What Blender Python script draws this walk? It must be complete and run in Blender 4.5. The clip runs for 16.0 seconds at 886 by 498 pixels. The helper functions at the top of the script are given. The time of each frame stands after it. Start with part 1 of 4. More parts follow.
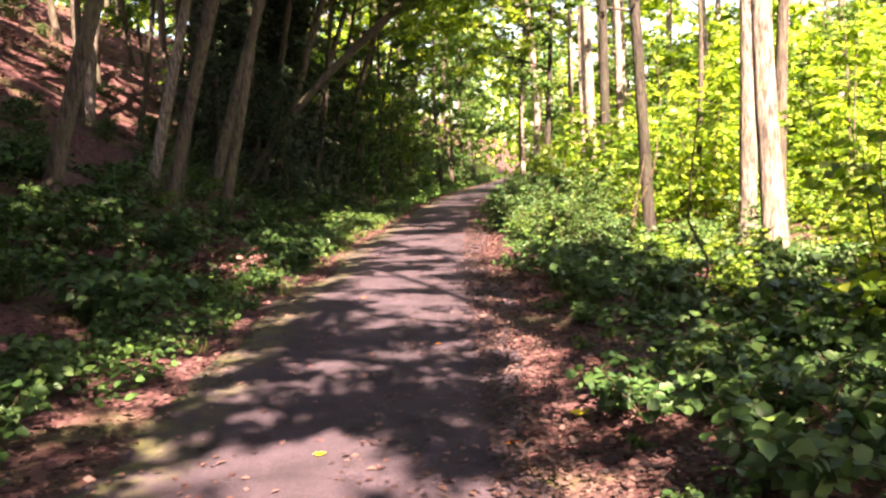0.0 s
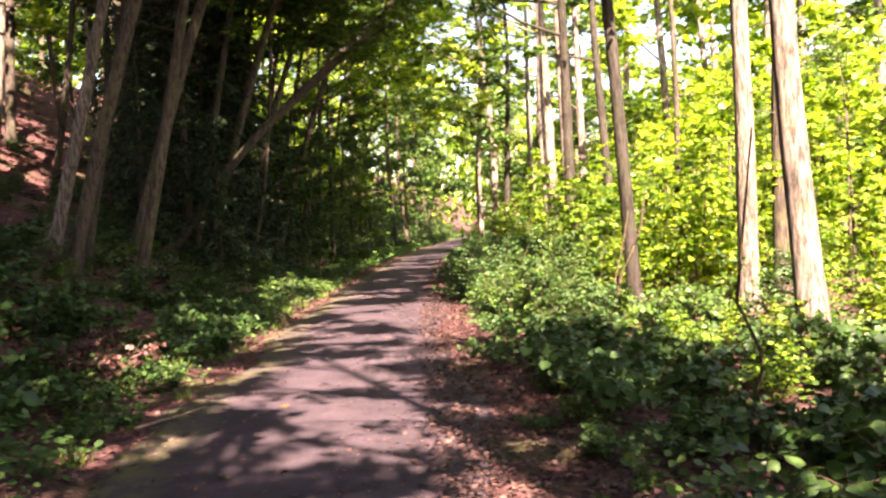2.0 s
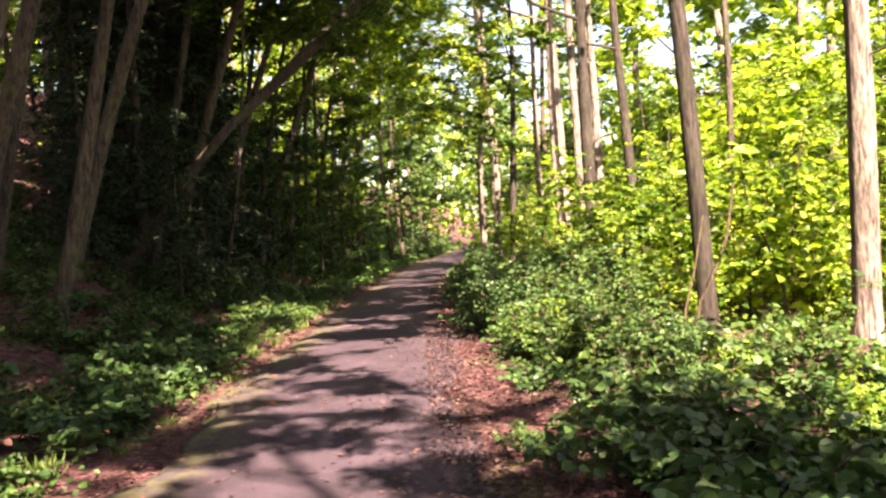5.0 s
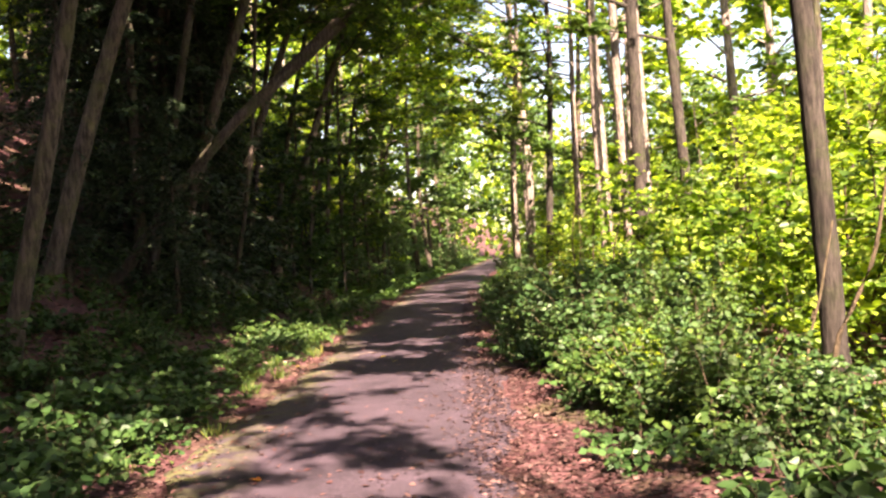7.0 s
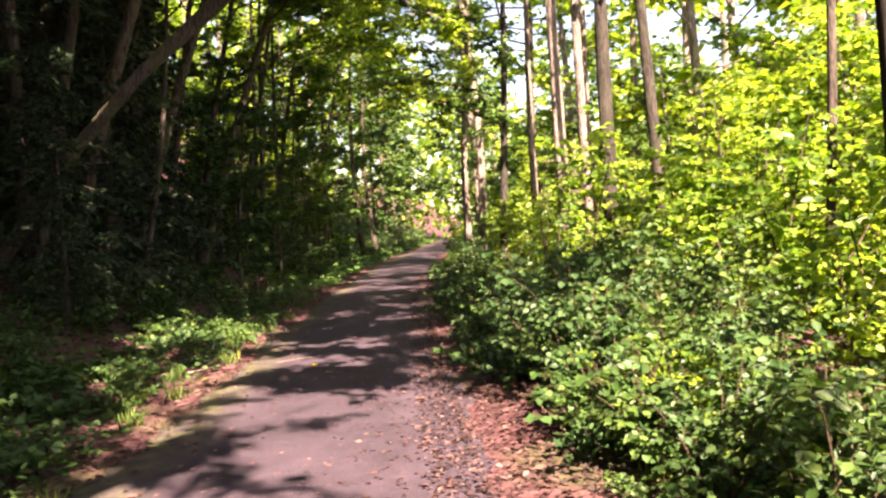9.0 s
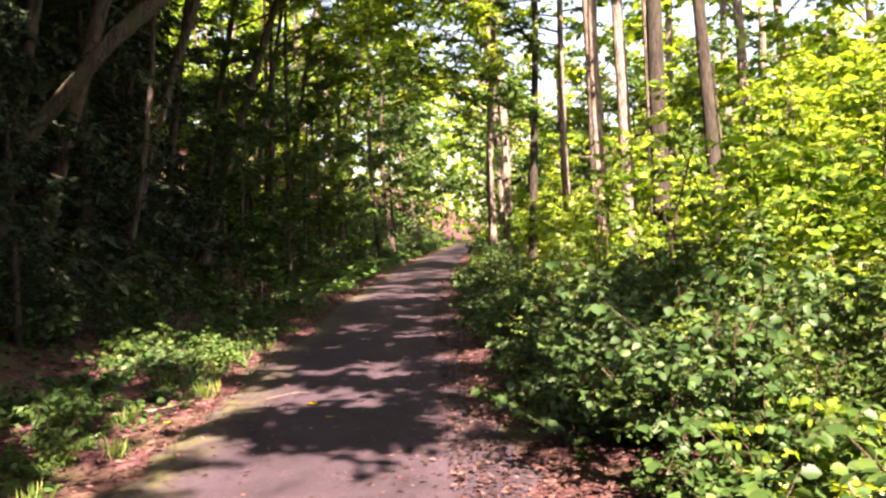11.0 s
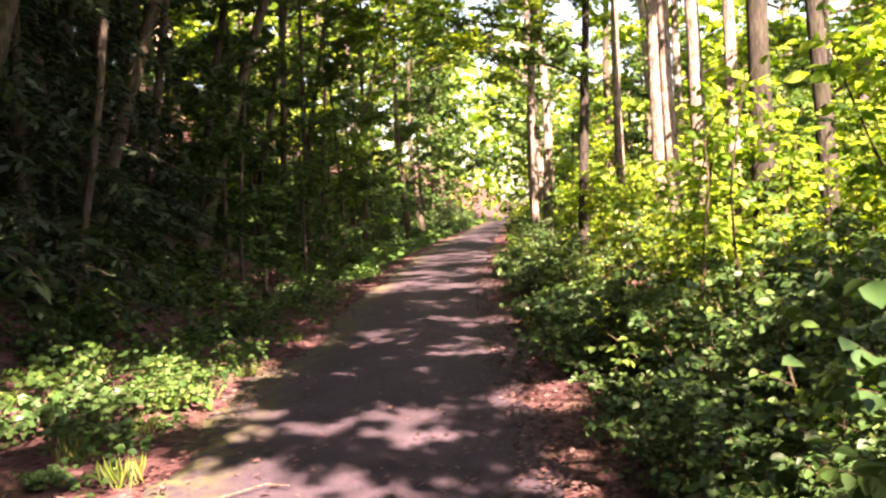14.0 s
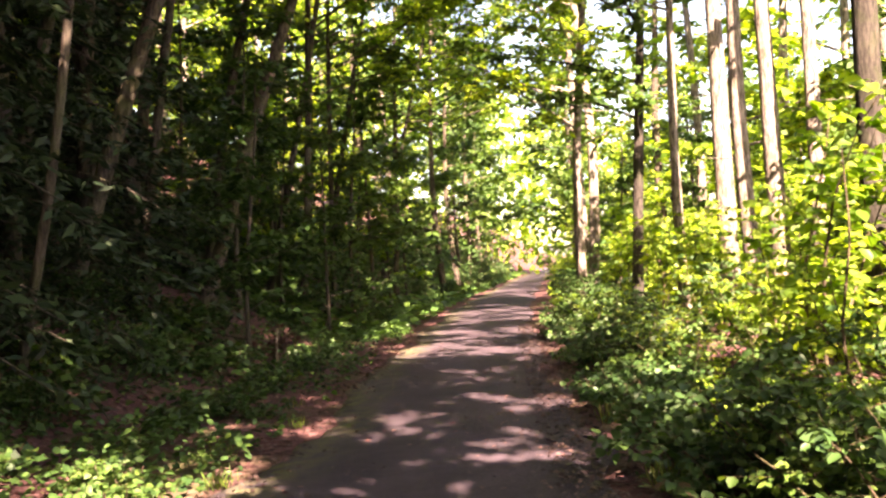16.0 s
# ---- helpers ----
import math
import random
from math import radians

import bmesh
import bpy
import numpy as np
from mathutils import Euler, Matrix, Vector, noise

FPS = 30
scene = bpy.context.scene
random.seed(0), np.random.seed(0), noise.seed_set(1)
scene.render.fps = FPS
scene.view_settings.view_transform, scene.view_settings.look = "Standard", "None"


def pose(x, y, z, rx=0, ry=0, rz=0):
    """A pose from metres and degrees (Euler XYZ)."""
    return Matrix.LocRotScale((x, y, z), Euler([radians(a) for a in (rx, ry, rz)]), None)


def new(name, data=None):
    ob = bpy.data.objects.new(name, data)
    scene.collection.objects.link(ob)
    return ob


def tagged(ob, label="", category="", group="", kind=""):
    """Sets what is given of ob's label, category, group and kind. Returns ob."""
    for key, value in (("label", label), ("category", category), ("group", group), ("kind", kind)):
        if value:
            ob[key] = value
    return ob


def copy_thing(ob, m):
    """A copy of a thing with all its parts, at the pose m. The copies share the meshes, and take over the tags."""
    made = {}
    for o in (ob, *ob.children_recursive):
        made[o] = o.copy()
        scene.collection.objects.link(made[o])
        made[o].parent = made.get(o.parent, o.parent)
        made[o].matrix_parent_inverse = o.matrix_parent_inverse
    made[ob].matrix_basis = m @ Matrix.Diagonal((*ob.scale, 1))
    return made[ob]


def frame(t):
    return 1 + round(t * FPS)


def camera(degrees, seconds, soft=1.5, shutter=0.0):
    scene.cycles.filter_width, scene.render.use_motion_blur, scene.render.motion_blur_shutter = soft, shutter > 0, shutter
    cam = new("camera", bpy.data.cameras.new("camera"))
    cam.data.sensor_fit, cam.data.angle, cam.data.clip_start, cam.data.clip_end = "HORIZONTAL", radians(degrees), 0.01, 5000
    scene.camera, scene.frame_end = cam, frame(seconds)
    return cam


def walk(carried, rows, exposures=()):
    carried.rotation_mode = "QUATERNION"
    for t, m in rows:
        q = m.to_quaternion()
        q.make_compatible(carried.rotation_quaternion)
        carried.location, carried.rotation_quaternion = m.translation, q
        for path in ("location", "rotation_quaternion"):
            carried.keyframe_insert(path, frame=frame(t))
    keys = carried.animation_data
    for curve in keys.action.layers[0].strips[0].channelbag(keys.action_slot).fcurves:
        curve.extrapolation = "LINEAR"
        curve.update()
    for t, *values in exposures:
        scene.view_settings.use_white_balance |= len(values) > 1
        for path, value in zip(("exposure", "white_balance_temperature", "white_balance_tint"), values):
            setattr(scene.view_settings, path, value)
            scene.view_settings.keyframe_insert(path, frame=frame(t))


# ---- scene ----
# ---- camera ----
cam = camera(54.0, 16.0, soft=2.4)
METRES, EYE, TILT, LEAN, TURN = 19.7, 1.5, 0.0, 0.0, 0.0
ROWS = [
    (0.0, 0.0, 0.0, 0.0, -0.31, -5.75, 3.12),
    (0.5, -0.0023, 0.0331, -0.0007, 0.07, -6.01, 3.19),
    (1.0, -0.0003, 0.0645, -0.0012, -1.33, -4.58, 3.57),
    (1.5, 0.0008, 0.0972, -0.0006, -1.98, -2.96, 3.87),
    (2.0, 0.0041, 0.1293, -0.0002, -3.25, -2.05, 3.73),
    (2.5, 0.0064, 0.1617, -0.0011, -1.2, -2.18, 2.85),
    (3.0, 0.0063, 0.1918, 0.0, -1.94, -2.0, 3.9),
    (3.5, 0.0063, 0.2286, 0.0, -0.92, -2.38, 3.64),
    (4.0, 0.0054, 0.2586, 0.0003, -2.96, -1.99, 4.27),
    (6.5, 0.0026, 0.4139, -0.002, -3.75, -0.76, 4.35),
    (7.0, 0.0014, 0.4456, -0.0016, -1.9, -0.41, 4.02),
    (7.5, 0.0003, 0.4767, -0.0015, -3.51, -0.93, 4.85),
    (8.0, 0.0015, 0.5085, -0.0014, -2.68, -0.84, 4.99),
    (8.5, 0.0023, 0.5399, -0.0017, -4.19, -1.27, 5.49),
    (9.0, 0.0057, 0.5722, -0.0028, -5.45, -1.88, 4.13),
    (11.5, 0.0071, 0.7245, -0.005, -3.99, -1.42, 3.53),
    (12.0, 0.006, 0.754, -0.0048, -3.06, -0.45, 5.17),
    (12.5, 0.0079, 0.7844, -0.0046, -1.05, -1.56, 4.99),
    (13.0, 0.0083, 0.8141, -0.0045, -3.08, -1.92, 4.49),
    (13.5, 0.0091, 0.8456, -0.0049, -3.11, -2.66, 3.58),
    (14.0, 0.0072, 0.8758, -0.0062, -2.45, -2.97, 3.74),
    (14.5, 0.009, 0.9066, -0.0064, -3.87, -1.16, 3.67),
    (15.0, 0.0065, 0.9382, -0.0067, -1.32, -0.41, 3.58),
    (15.5, 0.0072, 0.9685, -0.0077, -1.55, -0.3, 3.16),
    (16.0, 0.008, 0.9986, -0.008, -0.13, 0.63, 3.38),
]
walk(cam, [(t, pose(0, 0, EYE, TILT, LEAN, TURN) @ pose(METRES * x, METRES * y, METRES * z, 90 + pitch, roll, yaw)) for t, x, y, z, yaw, pitch, roll in ROWS],
     exposures=[(0.0, 3.6, 8150, 25), (3.0, 3.47, 8050, 26), (6.5, 3.2, 7950, 27), (9.0, 3.25, 7900, 28), (11.5, 3.2, 7850, 31), (14.0, 3.65, 8100, 33), (16.0, 3.9, 8500, 30)])

# ---- world and sun ----
SUN_ELEV = 43.0
SUN_TO = Vector((0.28, -0.96, 0)).normalized() * math.cos(radians(SUN_ELEV)) + Vector((0, 0, math.sin(radians(SUN_ELEV))))
world = bpy.data.worlds.new("sky")
scene.world = world
world.use_nodes = True
wn, wl = world.node_tree.nodes, world.node_tree.links
sky = wn.new("ShaderNodeTexSky")
sky.sky_type, sky.sun_disc = "NISHITA", False
sky.sun_elevation = radians(SUN_ELEV)
sky.sun_rotation = math.atan2(SUN_TO.x, SUN_TO.y)
sky.dust_density = 1.5
wl.new(sky.outputs["Color"], wn["Background"].inputs["Color"])
wn["Background"].inputs["Strength"].default_value = 0.05
sun_data = bpy.data.lights.new("sun", "SUN")
sun_data.energy, sun_data.angle, sun_data.color = 5.0, radians(0.45), (1.0, 0.93, 0.82)
sun = new("sun", sun_data)
sun.matrix_world = Matrix.Translation((5, -15, 20)) @ SUN_TO.to_track_quat("Z", "Y").to_matrix().to_4x4()

# ---- materials ----


def material(name):
    m = bpy.data.materials.new(name)
    m.use_nodes = True
    return m, m.node_tree.nodes, m.node_tree.links, m.node_tree.nodes["Principled BSDF"]


def ramp(nodes, stops):
    r = nodes.new("ShaderNodeValToRGB")
    e = r.color_ramp.elements
    while len(e) < len(stops):
        e.new(0.5)
    for el, (p, c) in zip(e, stops):
        el.position, el.color = p, (*c, 1)
    return r


def noise_node(nodes, links, scale, detail=4.0, rough=0.6, vec=None):
    n = nodes.new("ShaderNodeTexNoise")
    n.inputs["Scale"].default_value, n.inputs["Detail"].default_value, n.inputs["Roughness"].default_value = scale, detail, rough
    if vec is not None:
        links.new(vec, n.inputs["Vector"])
    return n


def mix_colour(nodes, links, mode, fac, a, b):
    m = nodes.new("ShaderNodeMix")
    m.data_type, m.blend_type = "RGBA", mode
    for socket, v in ((m.inputs[0], fac), (m.inputs[6], a), (m.inputs[7], b)):
        if isinstance(v, (int, float)):
            socket.default_value = v
        elif isinstance(v, tuple):
            socket.default_value = (*v, 1)
        else:
            links.new(v, socket)
    return m.outputs[2]


def bump(nodes, links, height, strength, distance, bsdf):
    b = nodes.new("ShaderNodeBump")
    b.inputs["Strength"].default_value, b.inputs["Distance"].default_value = strength, distance
    links.new(height, b.inputs["Height"])
    links.new(b.outputs["Normal"], bsdf.inputs["Normal"])


def leaf_material(name, dark, mid, light, through_colour, trans=0.45, rough=0.5):
    """Leaf blades: reflect their own colour and let a yellower light through."""
    m, n, l, p = material(name)
    geo = n.new("ShaderNodeNewGeometry")
    info = n.new("ShaderNodeObjectInfo")
    tex = n.new("ShaderNodeTexCoord")
    r = ramp(n, ((0.0, dark), (0.55, mid), (1.0, light)))
    l.new(geo.outputs["Random Per Island"], r.inputs["Fac"])
    big = noise_node(n, l, 0.9, 2.0, 0.5, tex.outputs["Object"])
    tone = ramp(n, ((0.3, (0.45, 0.55, 0.5)), (0.7, (1.2, 1.15, 1.0))))
    l.new(big.outputs["Fac"], tone.inputs["Fac"])
    col = mix_colour(n, l, "MULTIPLY", 1.0, r.outputs["Color"], tone.outputs["Color"])
    each = ramp(n, ((0.0, (0.8, 0.9, 0.85)), (1.0, (1.15, 1.05, 0.9))))
    l.new(info.outputs["Random"], each.inputs["Fac"])
    col = mix_colour(n, l, "MULTIPLY", 0.8, col, each.outputs["Color"])
    l.new(col, p.inputs["Base Color"])
    p.inputs["Roughness"].default_value = rough
    p.inputs["Specular IOR Level"].default_value = 0.35
    t = n.new("ShaderNodeBsdfTranslucent")
    tc = mix_colour(n, l, "MULTIPLY", 1.0, col, through_colour)
    l.new(tc, t.inputs["Color"])
    mx = n.new("ShaderNodeMixShader")
    mx.inputs["Fac"].default_value = trans
    l.new(p.outputs["BSDF"], mx.inputs[1])
    l.new(t.outputs["BSDF"], mx.inputs[2])
    l.new(mx.outputs["Shader"], n["Material Output"].inputs["Surface"])
    return m


def bark_material(name, dark, light, moss, scale=1.0, moss_amount=0.5):
    m, n, l, p = material(name)
    tex = n.new("ShaderNodeTexCoord")
    mp = n.new("ShaderNodeMapping")
    mp.inputs["Scale"].default_value = (14 * scale, 14 * scale, 2.2 * scale)
    l.new(tex.outputs["Object"], mp.inputs["Vector"])
    a = noise_node(n, l, 1.6, 6.0, 0.7, mp.outputs["Vector"])
    r = ramp(n, ((0.4, dark), (0.6, light)))
    l.new(a.outputs["Fac"], r.inputs["Fac"])
    b = noise_node(n, l, 2.3, 5.0, 0.65, tex.outputs["Object"])
    k = ramp(n, ((0.5, (0, 0, 0)), (0.68, (moss_amount,) * 3)))
    l.new(b.outputs["Fac"], k.inputs["Fac"])
    c = mix_colour(n, l, "MIX", k.outputs["Color"], r.outputs["Color"], moss)
    lich = noise_node(n, l, 9.0, 3.0, 0.6, tex.outputs["Object"])
    lr = ramp(n, ((0.62, (1, 1, 1)), (0.72, (1.5, 1.5, 1.45))))
    l.new(lich.outputs["Fac"], lr.inputs["Fac"])
    # broad patches of darker and lighter tone
    blotch = noise_node(n, l, 0.8, 4.0, 0.6, tex.outputs["Object"])
    wr = ramp(n, ((0.35, (0.6, 0.57, 0.55)), (0.65, (1.15, 1.12, 1.1))))
    l.new(blotch.outputs["Fac"], wr.inputs["Fac"])
    c = mix_colour(n, l, "MULTIPLY", 1.0, c, wr.outputs["Color"])
    c = mix_colour(n, l, "MULTIPLY", 1.0, c, lr.outputs["Color"])
    l.new(c, p.inputs["Base Color"])
    p.inputs["Roughness"].default_value = 0.9
    p.inputs["Specular IOR Level"].default_value = 0.2
    bump(n, l, a.outputs["Fac"], 1.0, 0.035, p)
    return m


# sunlight is put into the yellow-green leaf colour, shade into the deep green
LEAF_SUNNY = leaf_material("sunlit_yellow_green_leaf", (0.045, 0.1, 0.018), (0.2, 0.315, 0.046), (0.42, 0.49, 0.1), (1.45, 1.5, 0.6), 0.55, 0.42)
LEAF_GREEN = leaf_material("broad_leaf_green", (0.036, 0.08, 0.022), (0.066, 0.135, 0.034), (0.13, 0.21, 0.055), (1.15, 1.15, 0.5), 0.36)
LEAF_SHADED = leaf_material("shaded_deep_green_leaf", (0.025, 0.06, 0.02), (0.045, 0.1, 0.03), (0.08, 0.145, 0.045), (1.0, 1.15, 0.55), 0.25)
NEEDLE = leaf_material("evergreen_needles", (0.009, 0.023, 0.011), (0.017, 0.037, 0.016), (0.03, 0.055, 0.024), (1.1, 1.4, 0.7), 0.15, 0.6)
LITTER = leaf_material("dry_fallen_leaf", (0.05, 0.018, 0.021), (0.115, 0.045, 0.05), (0.26, 0.13, 0.135), (1.2, 0.9, 0.7), 0.15, 0.65)
LITTER_DARK = leaf_material("damp_trodden_leaf", (0.024, 0.011, 0.012), (0.06, 0.027, 0.03), (0.19, 0.1, 0.105), (1.2, 0.9, 0.7), 0.1, 0.6)
YELLOW_LEAF = leaf_material("yellow_fallen_leaf", (0.6, 0.42, 0.02), (0.7, 0.5, 0.03), (0.78, 0.58, 0.04), (1.2, 1.0, 0.5), 0.3)
ORANGE_LEAF = leaf_material("orange_fallen_leaf", (0.55, 0.17, 0.02), (0.6, 0.2, 0.03), (0.7, 0.28, 0.04), (1.2, 0.9, 0.5), 0.3)
GRASS = leaf_material("grass_blade", (0.07, 0.12, 0.025), (0.13, 0.2, 0.04), (0.3, 0.3, 0.1), (1.3, 1.2, 0.6), 0.35)
BARK_GREY = bark_material("pale_grey_bark", (0.06, 0.048, 0.042), (0.29, 0.242, 0.215), (0.14, 0.15, 0.06), 1.0, 0.35)
BARK_BROWN = bark_material("brown_bark", (0.03, 0.023, 0.019), (0.115, 0.091, 0.075), (0.1, 0.11, 0.04), 1.0, 0.6)
BARK_DARK = bark_material("dark_bark", (0.028, 0.022, 0.019), (0.1, 0.082, 0.069), (0.07, 0.085, 0.03), 1.2, 0.6)
# darkest bark: the canopy's shade on four trunks is put into its colour
BARK_SHADED = bark_material("shaded_bark", (0.016, 0.013, 0.011), (0.056, 0.047, 0.04), (0.04, 0.05, 0.02), 1.1, 0.5)
TWIG = bark_material("twig_bark", (0.05, 0.04, 0.025), (0.15, 0.11, 0.07), (0.08, 0.1, 0.03), 3.0, 0.5)
DEAD_WOOD = bark_material("dry_dead_wood", (0.2, 0.14, 0.1), (0.45, 0.36, 0.29), (0.2, 0.18, 0.1), 3.0, 0.2)


def asphalt_material():
    m, n, l, p = material("worn_asphalt")
    tex = n.new("ShaderNodeTexCoord")
    v = tex.outputs["Object"]
    fine = noise_node(n, l, 130.0, 3.0, 0.7, v)
    r = ramp(n, ((0.3, (0.0165, 0.0113, 0.0155)), (0.55, (0.039, 0.0268, 0.037)), (0.75, (0.158, 0.111, 0.148))))
    l.new(fine.outputs["Fac"], r.inputs["Fac"])
    big = noise_node(n, l, 1.7, 6.0, 0.68, v)
    rb = ramp(n, ((0.32, (0.6, 0.58, 0.58)), (0.68, (1.35, 1.3, 1.28))))
    l.new(big.outputs["Fac"], rb.inputs["Fac"])
    c = mix_colour(n, l, "MULTIPLY", 1.0, r.outputs["Color"], rb.outputs["Color"])
    # crumbs and dust
    d = noise_node(n, l, 28.0, 4.0, 0.7, v)
    rd = ramp(n, ((0.58, (0, 0, 0)), (0.72, (0.4, 0.4, 0.4))))
    l.new(d.outputs["Fac"], rd.inputs["Fac"])
    c = mix_colour(n, l, "MIX", rd.outputs["Color"], c, (0.1, 0.06, 0.058))
    # moss along the edge, thick in patches
    at = n.new("ShaderNodeAttribute")
    at.attribute_name = "moss"
    ms = noise_node(n, l, 5.0, 5.0, 0.7, v)
    mul = n.new("ShaderNodeMath")
    mul.operation = "MULTIPLY"
    mr = ramp(n, ((0.4, (0, 0, 0)), (0.6, (0.85, 0.85, 0.85))))
    l.new(ms.outputs["Fac"], mr.inputs["Fac"])
    l.new(at.outputs["Fac"], mul.inputs[0])
    l.new(mr.outputs["Color"], mul.inputs[1])
    c = mix_colour(n, l, "MIX", mul.outputs["Value"], c, (0.1, 0.098, 0.034))
    l.new(c, p.inputs["Base Color"])
    p.inputs["Roughness"].default_value = 0.85
    p.inputs["Specular IOR Level"].default_value = 0.3
    bump(n, l, fine.outputs["Fac"], 0.5, 0.006, p)
    return m


def soil_material():
    m, n, l, p = material("forest_floor")
    tex = n.new("ShaderNodeTexCoord")
    v = tex.outputs["Object"]
    a = n.new("ShaderNodeTexVoronoi")
    a.inputs["Scale"].default_value = 16.0
    wob = noise_node(n, l, 8.0, 3.0, 0.6, v)
    wv = mix_colour(n, l, "MIX", 0.12, v, wob.outputs["Color"])
    l.new(wv, a.inputs["Vector"])
    r = ramp(n, ((0.0, (0.03, 0.014, 0.014)), (0.4, (0.066, 0.028, 0.029)), (0.75, (0.1, 0.045, 0.046)), (1.0, (0.17, 0.088, 0.086))))
    l.new(a.outputs["Color"], r.inputs["Fac"])
    big = noise_node(n, l, 0.7, 4.0, 0.6, v)
    k = ramp(n, ((0.52, (0, 0, 0)), (0.66, (0.6, 0.6, 0.6))))
    l.new(big.outputs["Fac"], k.inputs["Fac"])
    c = mix_colour(n, l, "MIX", k.outputs["Color"], r.outputs["Color"], (0.06, 0.075, 0.025))
    l.new(c, p.inputs["Base Color"])
    p.inputs["Roughness"].default_value = 0.95
    p.inputs["Specular IOR Level"].default_value = 0.15
    bump(n, l, a.outputs["Distance"], 0.7, 0.03, p)
    return m


ASPHALT, SOIL = asphalt_material(), soil_material()

# ---- plan ----
rng = np.random.default_rng(11)
_y = np.arange(-120, 320, 1.0)
_c = np.interp(_y, [-120, 5, 16, 26, 35, 45, 57, 93, 150, 320], [-0.9, -0.73, -0.55, -0.05, 0.55, 1.4, 2.8, 7.6, 16, 45])
_c = np.convolve(np.pad(_c, 4, mode="edge"), np.ones(9) / 9, mode="valid")


def centre(y):
    """The path's middle line."""
    return np.interp(y, _y, _c)


HALF = 1.3


def height(x, y):
    """The ground: the path runs slightly down, a bank climbs on one side, the other side sinks gently."""
    x, y = np.asarray(x, float), np.asarray(y, float)
    u = x - centre(y)
    hump = 0.22 * np.sin(0.55 * x + 0.35 * y + 0.4) * np.sin(0.42 * y - 0.3 * x) + 0.12 * np.sin(1.1 * x - 0.7 * y)
    rough = np.clip((-u - 5) / 4, 0, 1) * hump + 0.05 * np.sin(1.7 * x + 0.6 * y) * np.sin(0.9 * y - 0.5 * x) + 0.03 * np.sin(3.1 * x - 1.3 * y + 1) + 0.02 * np.sin(4.7 * y + 2.1 * x)
    wild = np.clip((np.abs(u) - HALF - 0.1) / 1.2, 0, 1)
    left = np.clip(-u - 2.9, 0, None)
    bank = 0.62 * left ** 2 / (left + 1.1)
    bank = np.where(bank > 12, 12 + (bank - 12) * 0.25, bank)
    right = np.clip(u - 2.0, 0, None)
    sink = -0.22 * right / (right + 1.2) - 0.03 * np.clip(right - 3, 0, 40)
    lip = 0.03 * np.clip((np.abs(u) - HALF) / 0.3, 0, 1)
    return -0.0081 * np.clip(y, -120, 140) + bank + sink + rough * wild + lip * wild


# ---- mesh tools ----


def mesh_from(name, verts, faces, mat, smooth=False):
    me = bpy.data.meshes.new(name)
    verts = np.asarray(verts, np.float32)
    faces = np.asarray(faces, np.int32)
    k = faces.shape[1]
    me.vertices.add(len(verts))
    me.vertices.foreach_set("co", verts.ravel())
    me.loops.add(faces.size)
    me.loops.foreach_set("vertex_index", faces.ravel())
    me.polygons.add(len(faces))
    me.polygons.foreach_set("loop_start", np.arange(0, faces.size, k, dtype=np.int32))
    if smooth:
        me.polygons.foreach_set("use_smooth", np.ones(len(faces), bool))
    me.update(calc_edges=True)
    me.materials.append(mat)
    return me


def blades(P, D, N, L, W, shape="hex"):
    """Leaves at P that point along D with upper side N; length L, width W. Returns vertices and quads."""
    n = len(P)
    D = D / np.linalg.norm(D, axis=1, keepdims=True)
    S = np.cross(D, N)
    S /= np.linalg.norm(S, axis=1, keepdims=True) + 1e-9
    U = np.cross(S, D)
    L, W = L[:, None], W[:, None]
    if shape == "hex":
        V = np.stack([P, P + 0.3 * L * D + 0.5 * W * S + 0.1 * W * U, P + 0.68 * L * D + 0.42 * W * S + 0.06 * W * U, P + L * D - 0.12 * L * U,
                      P + 0.68 * L * D - 0.42 * W * S + 0.06 * W * U, P + 0.3 * L * D - 0.5 * W * S + 0.1 * W * U], 1).reshape(-1, 3)
        b = np.arange(n)[:, None] * 6
        F = np.concatenate([b + np.array([0, 1, 2, 3]), b + np.array([0, 3, 4, 5])])
    else:
        V = np.stack([P, P + 0.45 * L * D + 0.5 * W * S + 0.08 * W * U, P + L * D - 0.08 * L * U, P + 0.45 * L * D - 0.5 * W * S + 0.08 * W * U], 1).reshape(-1, 3)
        b = np.arange(n)[:, None] * 4
        F = b + np.array([0, 1, 2, 3])
    return V, F


def join(pieces):
    vs, fs, o = [], [], 0
    for v, f in pieces:
        vs.append(v)
        fs.append(np.asarray(f) + o)
        o += len(v)
    return np.concatenate(vs), np.concatenate(fs)


